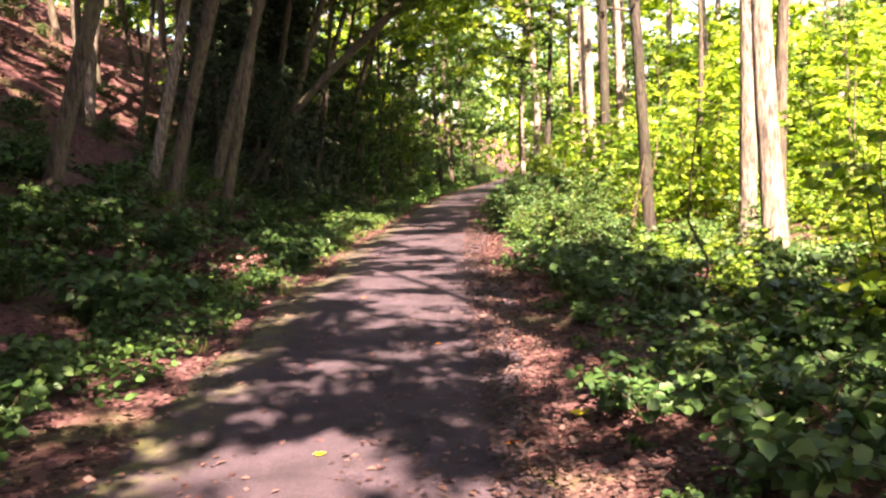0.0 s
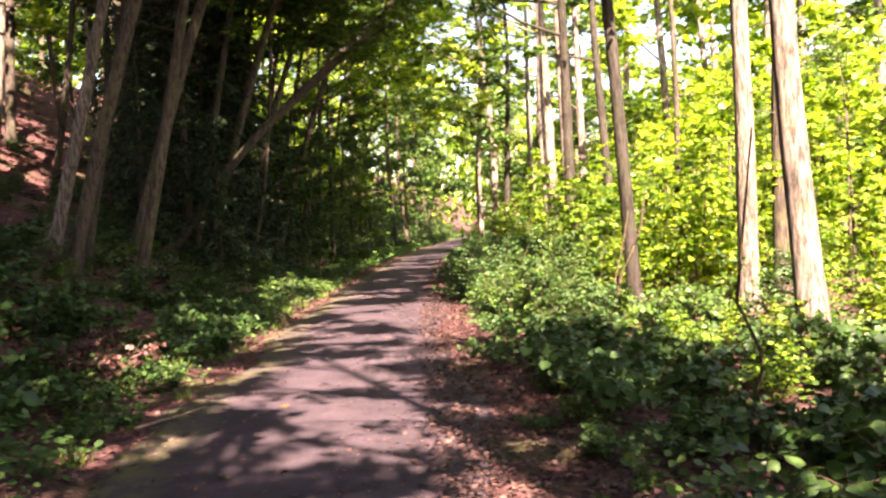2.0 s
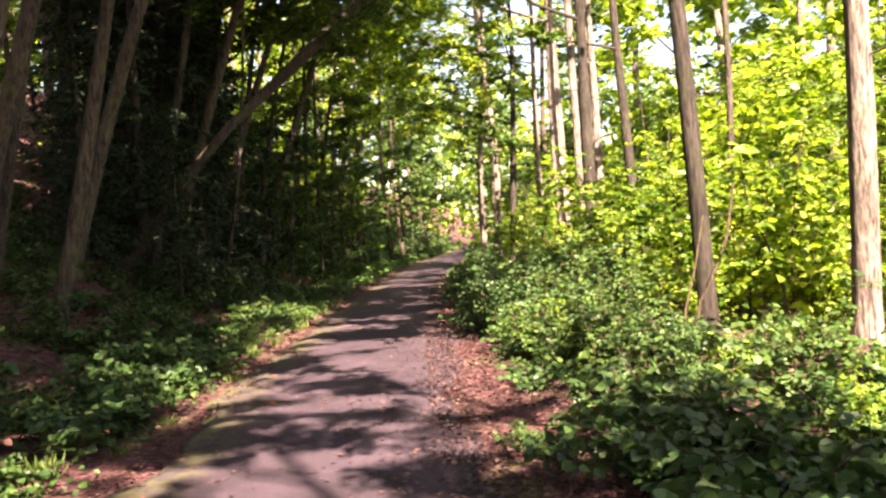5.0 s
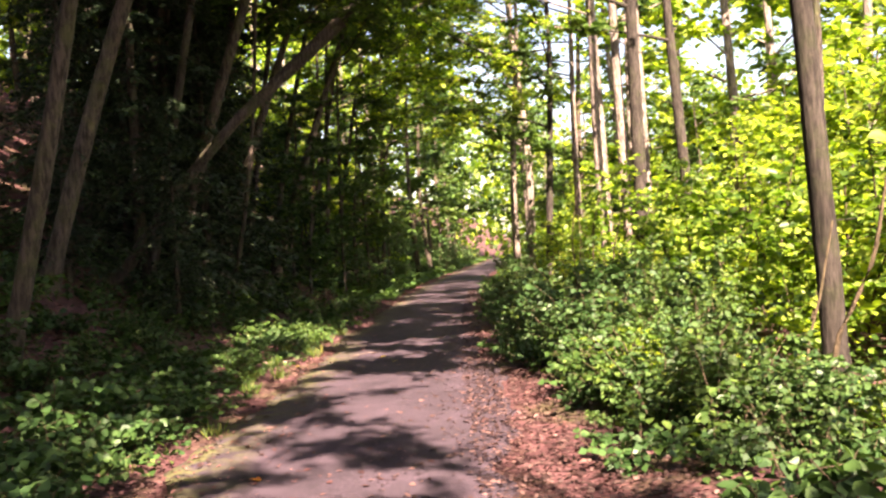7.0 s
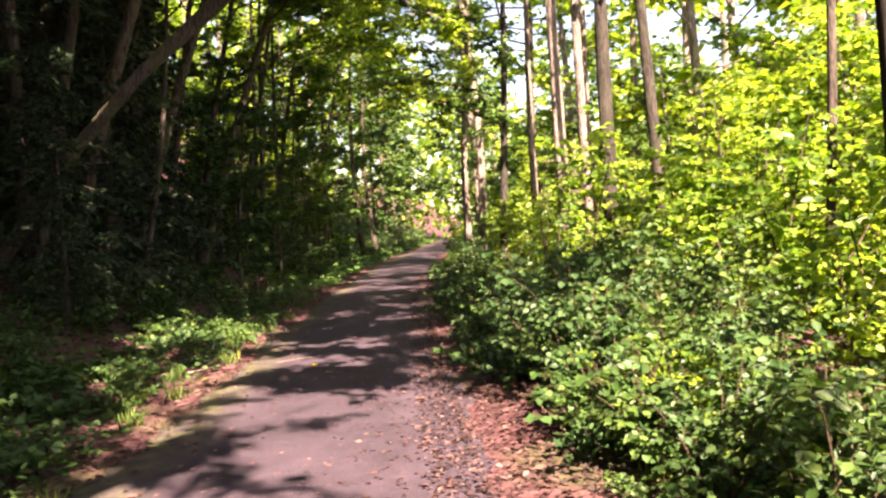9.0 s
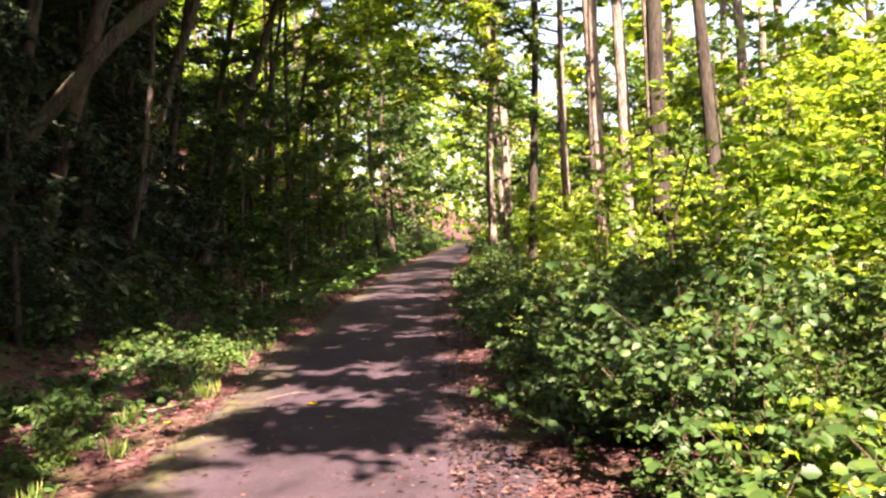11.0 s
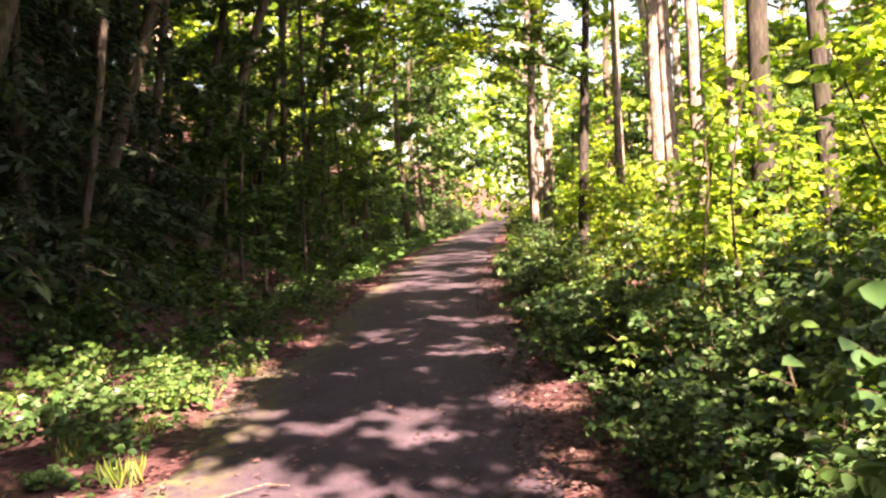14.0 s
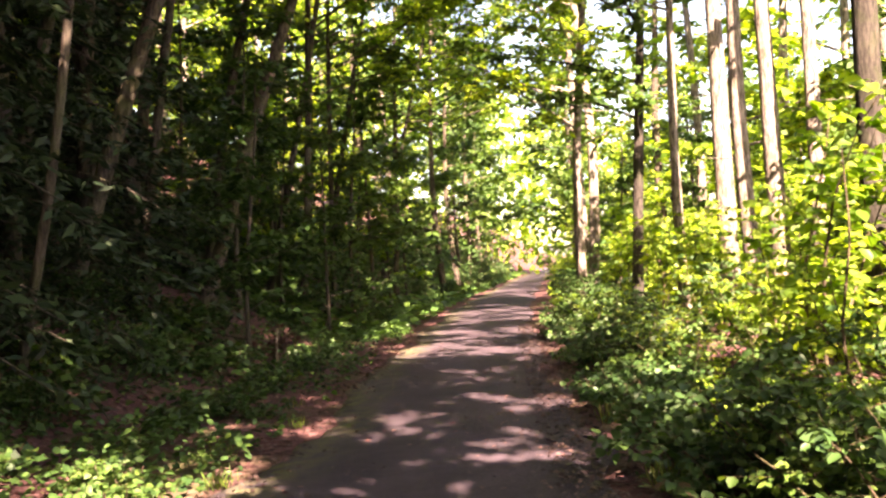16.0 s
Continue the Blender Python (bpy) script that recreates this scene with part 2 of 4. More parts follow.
def tube(points, radii, sides=6, lump=0.0, g=None):
    """A tapered round limb along a line of points, closed at its tip."""
    pts = np.asarray(points, float)
    rad = np.asarray(radii, float)
    tang = np.gradient(pts, axis=0)
    tang /= np.linalg.norm(tang, axis=1, keepdims=True)
    ref = np.where(np.abs(tang[:, 2:3]) > 0.9, np.array([[1.0, 0, 0]]), np.array([[0, 0, 1.0]]))
    a = np.cross(tang, ref)
    a /= np.linalg.norm(a, axis=1, keepdims=True)
    b = np.cross(tang, a)
    th = np.arange(sides) * 2 * np.pi / sides
    rr = rad[:, None] * np.ones(sides)
    if lump and g is not None:
        rr = rr * (1 + lump * g.normal(size=rr.shape))
    V = (pts[:, None, :] + rr[..., None] * (np.cos(th)[None, :, None] * a[:, None, :] + np.sin(th)[None, :, None] * b[:, None, :])).reshape(-1, 3)
    i, j = np.meshgrid(np.arange(len(pts) - 1), np.arange(sides), indexing="ij")
    q = np.stack([i * sides + j, i * sides + (j + 1) % sides, (i + 1) * sides + (j + 1) % sides, (i + 1) * sides + j], -1).reshape(-1, 4)
    return V, q


def twigs(A, B, r):
    """Many thin straight three-sided twigs from A to B."""
    n = len(A)
    d = B - A
    d /= np.linalg.norm(d, axis=1, keepdims=True) + 1e-9
    s = np.cross(d, np.array([0.3, 0.2, 0.93]))
    s /= np.linalg.norm(s, axis=1, keepdims=True) + 1e-9
    u = np.cross(s, d)
    ring = []
    for k in range(3):
        w = 2 * np.pi * k / 3
        ring.append(math.cos(w) * s + math.sin(w) * u)
    r = np.asarray(r)[:, None]
    V = np.stack([A + r * ring[0], A + r * ring[1], A + r * ring[2], B + 0.4 * r * ring[0], B + 0.4 * r * ring[1], B + 0.4 * r * ring[2]], 1).reshape(-1, 3)
    b = np.arange(n)[:, None] * 6
    F = np.concatenate([b + np.array([0, 1, 4, 3]), b + np.array([1, 2, 5, 4]), b + np.array([2, 0, 3, 5])])
    return V, F


def sprays(g, A, B, per, size, wide=0.7, shape="hex", flat=0.35, droop=0.25):
    """Leaves set alternately along twigs from A to B, in flat layers as leaves hang in shade."""
    n = len(A)
    t = np.tile((np.arange(per) + 0.5) / per, n) * 0.95 + 0.08 * g.random(n * per)
    a, b = np.repeat(A, per, 0), np.repeat(B, per, 0)
    P = a + (b - a) * t[:, None]
    d = b - a
    yaw = np.arctan2(d[:, 1], d[:, 0]) + np.where(np.arange(n * per) % 2 == 0, 1, -1) * (0.9 + 0.4 * g.random(n * per))
    D = np.stack([np.cos(yaw), np.sin(yaw), -droop + 0.35 * g.normal(size=n * per)], 1)
    N = np.stack([flat * g.normal(size=n * per), flat * g.normal(size=n * per), np.ones(n * per)], 1)
    L = size * g.uniform(0.6, 1.3, n * per)
    return blades(P, D, N, L, L * wide * g.uniform(0.8, 1.15, n * per), shape)


def part(name, data, parent, label=""):
    ob = new(name, data)
    ob.parent = parent
    if name in ("twig", "stem", "branch", "crown", "foliage"):
        tagged(ob, kind="stuff")
    if label:
        tagged(ob, label)
    return ob


def base(name, label, category, group="", kind=""):
    return tagged(new(name), label, category, group, kind)


# ---- ground and path ----


def graded(lo, hi, step, far):
    mid = np.arange(lo, hi + step / 2, step)
    out, s, a, b = [], step, lo, hi
    pre, post = [], []
    while a > -far or b < far:
        s *= 1.35
        a, b = a - s, b + s
        if a > -far:
            pre.append(a)
        if b < far:
            post.append(b)
    return np.array([-far] + pre[::-1] + list(mid) + post + [far])


def build_ground():
    xs, ys = graded(-26, 12, 0.3, 900), graded(-8, 66, 0.34, 900)
    X, Y = np.meshgrid(xs, ys, indexing="ij")
    Z = height(np.clip(X, -60, 80), np.clip(Y, -100, 300))
    Z -= 0.035 * (np.abs(X - centre(Y)) < HALF - 0.12)
    V = np.stack([X, Y, Z], -1).reshape(-1, 3)
    i, j = np.meshgrid(np.arange(len(xs) - 1), np.arange(len(ys) - 1), indexing="ij")
    w = len(ys)
    F = np.stack([i * w + j, (i + 1) * w + j, (i + 1) * w + j + 1, i * w + j + 1], -1).reshape(-1, 4)
    tagged(new("ground", mesh_from("ground", V, F, SOIL, True)), "forest floor of brown leaf litter and soil with a rising bank", "ground", kind="structure")


def build_path():
    ys = np.concatenate([np.arange(-25, 60, 0.2), np.arange(60, 200, 1.0)])
    us = np.array([-1.0, -0.985, -0.9, -0.75, -0.5, 0, 0.5, 0.75, 0.9, 0.985, 1.0])
    drop = np.array([-0.05, 0.0, 0.012, 0.02, 0.028, 0.035, 0.028, 0.02, 0.012, 0.0, -0.05])
    edge_l = HALF + 0.1 * np.sin(ys * 0.83) + 0.07 * np.sin(ys * 1.3) + 0.05 * np.sin(ys * 3.7 + 1) + 0.04 * np.sin(ys * 7.9) + 0.02 * rng.normal(size=len(ys))
    edge_r = HALF - 0.04 + 0.12 * np.sin(ys * 0.71 + 1) + 0.06 * np.sin(ys * 1.9 + 2) + 0.05 * np.sin(ys * 4.1) + 0.04 * np.sin(ys * 8.3 + 1) + 0.02 * rng.normal(size=len(ys))
    half = np.where(us[None, :] < 0, edge_l[:, None], edge_r[:, None])
    X = centre(ys)[:, None] + us[None, :] * half
    Z = -0.0081 * np.clip(ys, -120, 140)[:, None] + drop[None, :] + 0.006 * np.sin(ys * 0.8)[:, None]
    V = np.stack([X, np.repeat(ys[:, None], len(us), 1), Z], -1).reshape(-1, 3)
    w = len(us)
    i, j = np.meshgrid(np.arange(len(ys) - 1), np.arange(w - 1), indexing="ij")
    F = np.stack([i * w + j, i * w + j + 1, (i + 1) * w + j + 1, (i + 1) * w + j], -1).reshape(-1, 4)
    me = mesh_from("path", V, F, ASPHALT, True)
    moss = np.clip((-us - 0.5) / 0.4, 0, 1)
    at = me.attributes.new("moss", "FLOAT", "POINT")
    at.data.foreach_set("value", np.tile(moss, len(ys)).astype(np.float32))
    tagged(new("path", me), "narrow worn asphalt footpath with mossy edge and dry leaves", "path", kind="structure")


build_ground()
build_path()

# ---- trees ----


def line(g, start, lean, length, n, wob):
    """A gently bending line of n points."""
    t = np.linspace(0, 1, n)
    bend = g.normal(size=(2, 3)) * wob * length
    bend[:, 2] *= 0.2
    return np.asarray(start)[None, :] + t[:, None] * np.asarray(lean)[None, :] * length + np.sin(t * np.pi)[:, None] * bend[0] + np.sin(2 * t * np.pi)[:, None] * bend[1] * 0.5


def make_tree(seed, tall, girth, bark, leafmat, crown_from, reach, limbs, sprigs, per, leaf, lean=(0, 0), label="", bare=2, name="tree", group="", up=0.35, wide=0.7, clump=1.0, toward=None, far=False):
    """A broadleaf tree: flared trunk, limbs, bare dead stubs below, and a loose crown of leafy sprays."""
    g = np.random.default_rng(seed)
    root = base(name, label, "tree", group)
    way = np.array([lean[0], lean[1], 1.0])
    n = 22
    axis = line(g, (0, 0, -0.3), way, tall + 0.3, n, 0.012)
    t = np.linspace(0, 1, n)
    rad = girth / 2 * (1 - 0.8 * t ** 1.2) + girth * 0.28 * np.exp(-t * tall / 0.28)
    tv, tf = tube(axis, rad, 14, 0.035, g)
    part("trunk", mesh_from("trunk", tv, tf, bark, True), root)
    LA, LB, wood = [], [], []
    for k in range(limbs + bare):
        dead = k >= limbs
        f = g.uniform(0.12, max(0.2, crown_from / tall)) if dead else (crown_from / tall + (0.97 - crown_from / tall) * (k + g.random()) / limbs)
        p0 = np.array([np.interp(f, t, axis[:, c]) for c in range(3)])
        a = g.uniform(0, 2 * np.pi) if toward is None or dead else toward + g.normal(0, 0.85)
        ln = g.uniform(0.5, 1.1) if dead else reach * (1.05 - 0.55 * max(0, f - crown_from / tall)) * g.uniform(0.7, 1.15)
        d = np.array([math.cos(a), math.sin(a), g.uniform(-0.1, 0.25) if dead else up * g.uniform(0.3, 1.6)])
        pts = line(g, p0, d, ln, 6, 0.05)
        r0 = girth * (0.06 if dead else 0.17) * (1 - 0.4 * f)
        lv, lf = tube(pts, np.linspace(r0, r0 * 0.2, 6), 4 if far else 6)
        if far:
            wood.append((lv, lf))
        else:
            part("limb", mesh_from("limb", lv, lf, bark, True), root)
        if dead or not sprigs:
            continue
        s = np.repeat(g.uniform(0.2, 1.0, (sprigs + 4) // 5), 5)[:sprigs] + 0.04 * g.normal(size=sprigs) if clump < 1 else g.uniform(0.18, 1.0, sprigs) ** 0.8
        s = np.clip(s, 0.1, 1.0)
        A = np.stack([np.interp(s, np.linspace(0, 1, 6), pts[:, c]) for c in range(3)], 1)
        q = g.uniform(0, 2 * np.pi, sprigs)
        ll = g.uniform(0.35, 1.0, sprigs) * reach * 0.34 * clump
        B = A + np.stack([np.cos(q), np.sin(q), g.normal(0, 0.45, sprigs)], 1) * ll[:, None]
        LA.append(A)
        LB.append(B)
    if wood:
        part("branch", mesh_from("branch", *join(wood), bark, True), root)
    if LA:
        A, B = np.concatenate(LA), np.concatenate(LB)
        tw = twigs(A, B, 0.004 + 0.012 * np.ones(len(A)) * girth)
        part("twig", mesh_from("twig", *tw, bark), root)
        # second order twigs carry the leaves
        A2 = A + (B - A) * g.uniform(0.1, 1.0, len(A))[:, None]
        q = g.uniform(0, 2 * np.pi, len(A))
        B2 = A2 + np.stack([np.cos(q), np.sin(q), g.normal(-0.1, 0.3, len(A))], 1) * (reach * 0.22 * clump * g.uniform(0.5, 1.2, len(A)))[:, None]
        lv = sprays(g, np.concatenate([A, A2]), np.concatenate([B, B2]), per, leaf, wide, "quad", 0.5)
        part("crown", mesh_from("crown", *lv, leafmat), root)
    return root


def make_conifer(seed, tall, girth, spread, label):
    g = np.random.default_rng(seed)
    root = base("conifer_tree", label, "tree", "evergreens on the bank")
    axis = line(g, (0, 0, -0.3), (0.02, 0, 1), tall + 0.3, 10, 0.006)
    t = np.linspace(0, 1, 10)
    tv, tf = tube(axis, girth / 2 * (1 - 0.9 * t), 9, 0.02, g)
    part("trunk", mesh_from("trunk", tv, tf, BARK_DARK, True), root)
    A, B = [], []
    n = int(tall * 12)
    for k in range(n):
        f = 0.05 + 0.93 * (k + g.random()) / n
        p0 = np.array([np.interp(f, t, axis[:, c]) for c in range(3)])
        a = g.uniform(0, 2 * np.pi)
        ln = spread * (1 - 0.8 * f) * g.uniform(0.6, 1.15)
        s = np.linspace(0, 1, 5)
        pts = p0 + np.stack([np.cos(a) * s * ln, np.sin(a) * s * ln, (0.12 * s - 0.42 * s ** 2) * ln], 1)
        A.append(pts[:-1])
        B.append(pts[1:])
    A, B = np.concatenate(A), np.concatenate(B)
    part("branch", mesh_from("branch", *twigs(A, B, np.full(len(A), 0.014)), BARK_DARK), root)
    # side sprigs with short needles hanging in curtains
    A3, B3 = np.repeat(A, 4, 0), np.repeat(B, 4, 0)
    P = A3 + (B3 - A3) * g.random(len(A3))[:, None]
    d = B3 - A3
    yaw = np.arctan2(d[:, 1], d[:, 0]) + np.where(g.random(len(P)) < 0.5, 1, -1) * g.uniform(0.5, 1.1, len(P))
    Q = P + np.stack([np.cos(yaw), np.sin(yaw), g.normal(-0.5, 0.25, len(P))], 1) * g.uniform(0.15, 0.42, len(P))[:, None]
    lv = sprays(g, P, Q, 4, 0.21, 0.36, "quad", 0.9, 0.4)
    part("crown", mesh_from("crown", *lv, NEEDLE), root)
    return root


def make_shrub(seed, tall, spread, stems, sprigs, per, leaf, mat, label, name="shrub", group="", wide=0.72, low=0.15, shape="hex"):
    """A shrub or sapling: thin stems from one foot, twigs, and leaves in flat layers."""
    g = np.random.default_rng(seed)
    root = base(name, label, "shrub", group)
    A, B, wood = [], [], []
    for k in range(stems):
        a = g.uniform(0, 2 * np.pi)
        out = spread * g.uniform(0.15, 0.75)
        h = tall * g.uniform(0.65, 1.05)
        pts = line(g, (0.06 * math.cos(a), 0.06 * math.sin(a), -0.08), (out * math.cos(a) / h, out * math.sin(a) / h, 1.0), h, 6, 0.05)
        pts[-1, 2] -= 0.06 * h
        wood.append(tube(pts, np.linspace(0.006 + 0.005 * tall, 0.003, 6), 5))
        s = low + (1.0 - low) * g.random(sprigs)
        p = np.stack([np.interp(s, np.linspace(0, 1, 6), pts[:, c]) for c in range(3)], 1)
        q = g.uniform(0, 2 * np.pi, sprigs)
        ln = spread * 0.5 * g.uniform(0.35, 1.0, sprigs) * (1.15 - 0.6 * s)
        A.append(p)
        B.append(p + np.stack([np.cos(q), np.sin(q), g.normal(0.15, 0.22, sprigs)], 1) * ln[:, None])
    A, B = np.concatenate(A), np.concatenate(B)
    part("stem", mesh_from("stem", *join(wood), TWIG, True), root)
    part("twig", mesh_from("twig", *twigs(A, B, np.full(len(A), 0.0035)), TWIG), root)
    part("foliage", mesh_from("foliage", *sprays(g, A, B, per, leaf, wide, shape, 0.75), mat), root)
    return root


def put(proto, x, y, turn=0.0, scale=1.0, dz=0.0, first=None, squash=1.0):
    m = pose(x, y, float(height(x, y)) + dz, 0, 0, turn) @ Matrix.Diagonal((scale, scale, scale * squash, 1))
    if first is not None and id(proto) not in first:
        first[id(proto)] = True
        proto.matrix_basis = m
        return proto
    return copy_thing(proto, m)


used = {}
# trees with known feet beside the path
NEAR = [
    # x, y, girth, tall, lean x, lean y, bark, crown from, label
    (4.15, 17.3, 0.25, 16, -0.01, 0.0, BARK_SHADED, 6.3, "slender shade-darkened brown tree trunk rising from sunlit shrubs by the path"),
    (5.88, 16.7, 0.34, 17, 0.0, 0.0, BARK_GREY, 7.0, "grey-barked straight tree in sunlit undergrowth"),
    (4.4, 11.3, 0.32, 12.5, -0.02, 0.02, BARK_GREY, 7.0, "stout pale grey tree with sunlit smooth bark"),
    (6.7, 17.2, 0.27, 16, 0.01, 0.0, BARK_BROWN, 7.0, "dark brown straight tree behind sunlit shrubs"),
    (7.2, 40.9, 0.5, 20, -0.015, 0.0, BARK_GREY, 9.0, "tall pale tree with sun-bleached bark in the shrubs"),
    (7.35, 38.0, 0.42, 20, 0.0, 0.0, BARK_GREY, 9.0, "tall pale tree with sun-bleached bark in the shrubs"),
    (5.98, 31.2, 0.4, 18, -0.01, 0.0, BARK_SHADED, 7.5, "upright shade-darkened brown tree trunk with a few thin dead branches"),
    (5.77, 52.5, 0.42, 20, -0.01, 0.0, BARK_GREY, 8.0, "pale straight tree beside the far path"),
    (5.14, 42.1, 0.3, 17, -0.005, 0.0, BARK_SHADED, 4.2, "shade-darkened straight tree beside the path"),
    (6.25, 36.4, 0.34, 19, -0.02, 0.0, BARK_GREY, 8.0, "pale sunlit tree in a loose row by the path"),
    (7.75, 37.2, 0.33, 19, 0.0, 0.0, BARK_GREY, 8.0, "pale sunlit tree in a loose row by the path"),
    (6.77, 43.5, 0.3, 18, 0.01, 0.0, BARK_GREY, 8.0, "slim grey tree in a loose row by the path"),
    (7.69, 32.3, 0.34, 18, 0.0, 0.0, BARK_SHADED, 7.0, "shade-darkened brown tree wrapped by leafy branches"),
    (4.5, 46.5, 0.32, 18, 0.01, 0.0, BARK_GREY, 4.5, "pale tree close to the far path"),
    (6.9, 60.0, 0.4, 20, 0.0, 0.0, BARK_GREY, 7.0, "pale straight tree beside the far path"),
    # foot not known: added so its crown shades the path beyond
    (6.9, 23.6, 0.15, 18, -0.02, 0.0, BARK_DARK, 8.5, "thin dark tree added to shade the path further along"),
    (9.5, 55.0, 0.4, 20, 0.0, 0.0, BARK_BROWN, 7.0, "brown tree standing in the far wood"),
]
for k, (x, y, girth, tall, lx, ly, bark, cf, label) in enumerate(NEAR):
    full = x < 7.0 and k != 2
    stout = k == 2
    ob = make_tree(100 + k, tall, girth, bark, LEAF_SUNNY if k % 2 else LEAF_GREEN, cf, 3.6 if k == 0 else 4.0 if stout else 6.2 if full else 3.0, 20 if k == 0 else 15 if full else 9 if stout else 7, 18 if full or stout else 12, 8, 0.23, (lx, ly), label, 3,
                   group="tall trees by the path", clump=0.42 if full or stout else 0.6, toward=2.05 if stout else math.pi if full else None)
    put(ob, x, y, 0, 1.0, 0.0, used)

BANK = [
    (-4.9, 19.16, 0.23, 14, 0.226, 0.0, BARK_BROWN, "slender mossy brown tree leaning out from the bank"),
    (-6.45, 19.35, 0.25, 15, 0.225, 0.0, BARK_GREY, "mossy grey-brown tree leaning out from the bank"),
    (-5.95, 19.7, 0.17, 14, 0.19, 0.0, BARK_DARK, "thin dark tree on the shaded bank"),
    (-8.8, 21.8, 0.18, 14, 0.05, 0.0, BARK_DARK, "thin dark tree on the shaded bank"),
    (-8.7, 25.5, 0.18, 14, 0.14, 0.0, BARK_DARK, "thin dark tree on the shaded bank"),
    (-9.5, 24.0, 0.3, 16, 0.1, 0.0, BARK_GREY, "grey tree on the leafy bank"),
    (-12.6, 17.0, 0.24, 15, 0.1, 0.0, BARK_BROWN, "brown tree on the leafy bank"),
    (-5.9, 29.5, 0.26, 14, 0.08, 0.0, BARK_BROWN, "slim brown tree on the shaded bank"),
    (-5.4, 32.8, 0.2, 14, 0.12, 0.0, BARK_BROWN, "thin brown tree leaning out from the bank"),
    (-6.5, 38.9, 0.3, 15, 0.1, 0.0, BARK_BROWN, "brown tree on the shaded bank"),
    (-3.4, 41.5, 0.2, 14, 0.1, 0.0, BARK_DARK, "thin dark forked tree beside the path"),
    (-2.9, 44.0, 0.18, 14, 0.06, 0.0, BARK_DARK, "thin dark tree beside the path"),
    (-1.6, 52.0, 0.22, 15, 0.06, 0.0, BARK_BROWN, "thin brown tree beside the far path"),
    (-4.5, 50.0, 0.25, 15, 0.06, 0.0, BARK_BROWN, "brown tree beside the far path"),
    # next two stand out of view, kept only for their crowns' shade
    (-13.0, 9.0, 0.25, 15, 0.15, 0.0, BARK_BROWN, "brown tree on the leafy bank"),
    (-8.4, 9.6, 0.2, 15, 0.2, 0.0, BARK_DARK, "thin dark tree on the shaded bank"),
    # thin dark leaning trees from here on are added to shade the path
    (-5.6, 30.5, 0.18, 16, 0.2, 0.0, BARK_DARK, "thin dark leaning tree added to shade the path"),
    (-4.9, 33.8, 0.18, 16, 0.2, 0.0, BARK_DARK, "thin dark leaning tree added to shade the path"),
    (-4.2, 41.0, 0.18, 16, 0.2, 0.0, BARK_DARK, "thin dark leaning tree added to shade the path"),
    (-4.3, 28.6, 0.11, 13, 0.2, 0.0, BARK_BROWN, "thin brown tree leaning out from the shaded bank"),
    (-6.6, 28.6, 0.22, 15, 0.24, 0.0, BARK_BROWN, "slim brown tree leaning out from the bank"),
    (-5.4, 26.4, 0.2, 16, 0.2, 0.0, BARK_DARK, "thin dark leaning tree added to shade the path"),
    (-4.6, 37.0, 0.2, 16, 0.2, 0.0, BARK_DARK, "thin dark leaning tree added to shade the path"),
    (-3.6, 47.0, 0.2, 17, 0.2, 0.0, BARK_DARK, "thin dark leaning tree added to shade the path"),
    (-2.4, 56.5, 0.22, 16, 0.22, 0.0, BARK_DARK, "thin dark leaning tree added to shade the path"),
]
for k, (x, y, girth, tall, lx, ly, bark, label) in enumerate(BANK):
    # crowns past y 36 get the leaf colour with sunlight in it
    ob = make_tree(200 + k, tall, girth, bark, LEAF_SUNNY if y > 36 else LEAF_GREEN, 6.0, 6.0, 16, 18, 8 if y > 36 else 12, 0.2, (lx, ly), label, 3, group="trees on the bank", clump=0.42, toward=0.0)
    put(ob, x, y, 0, 1.0, 0.0, used)


def leaning_tree():
    g = np.random.default_rng(77)
    root = base("leaning_tree", "bare leaning tree trunk arching over from the shaded bank", "tree")
    z0 = float(height(-6.1, 25.4))
    knots = np.array([(-6.1, 25.4, z0 - 0.3), (-5.45, 25.4, 1.36), (-4.4, 25.4, 2.78), (-3.2, 25.4, 4.03), (-1.7, 25.4, 5.28), (-0.6, 25.4, 6.22), (0.5, 25.35, 7.2), (1.9, 25.3, 8.5)])
    tv, tf = tube(knots, np.array([0.15, 0.12, 0.105, 0.1, 0.13, 0.12, 0.1, 0.05]), 12, 0.05, g)
    part("trunk", mesh_from("trunk", tv, tf, BARK_DARK, True), root)
    A, B = [], []
    for k in range(9):
        f = g.uniform(0.62, 1.0) * 7
        p0 = np.array([np.interp(f, np.arange(8), knots[:, c]) for c in range(3)])
        d = np.array([g.uniform(-0.3, 1.0), g.uniform(-1, 1), g.uniform(-0.1, 0.7)])
        pts = line(g, p0, d, g.uniform(1.2, 2.6), 6, 0.06)
        part("limb", mesh_from("limb", *tube(pts, np.linspace(0.035, 0.008, 6), 5), BARK_DARK, True), root)
        s = g.uniform(0.2, 1.0, 16)
        p = np.stack([np.interp(s, np.linspace(0, 1, 6), pts[:, c]) for c in range(3)], 1)
        q = g.uniform(0, 2 * np.pi, 16)
        A.append(p)
        B.append(p + np.stack([np.cos(q), np.sin(q), g.normal(-0.1, 0.25, 16)], 1) * g.uniform(0.4, 1.0, 16)[:, None])
    A, B = np.concatenate(A), np.concatenate(B)
    part("twig", mesh_from("twig", *twigs(A, B, np.full(len(A), 0.006)), BARK_DARK), root)
    part("crown", mesh_from("crown", *sprays(g, A, B, 10, 0.15, 0.65, "quad", 0.5), LEAF_GREEN), root)


leaning_tree()

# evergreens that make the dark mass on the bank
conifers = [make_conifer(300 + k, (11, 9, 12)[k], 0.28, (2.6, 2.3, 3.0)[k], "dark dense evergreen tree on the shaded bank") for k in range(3)]
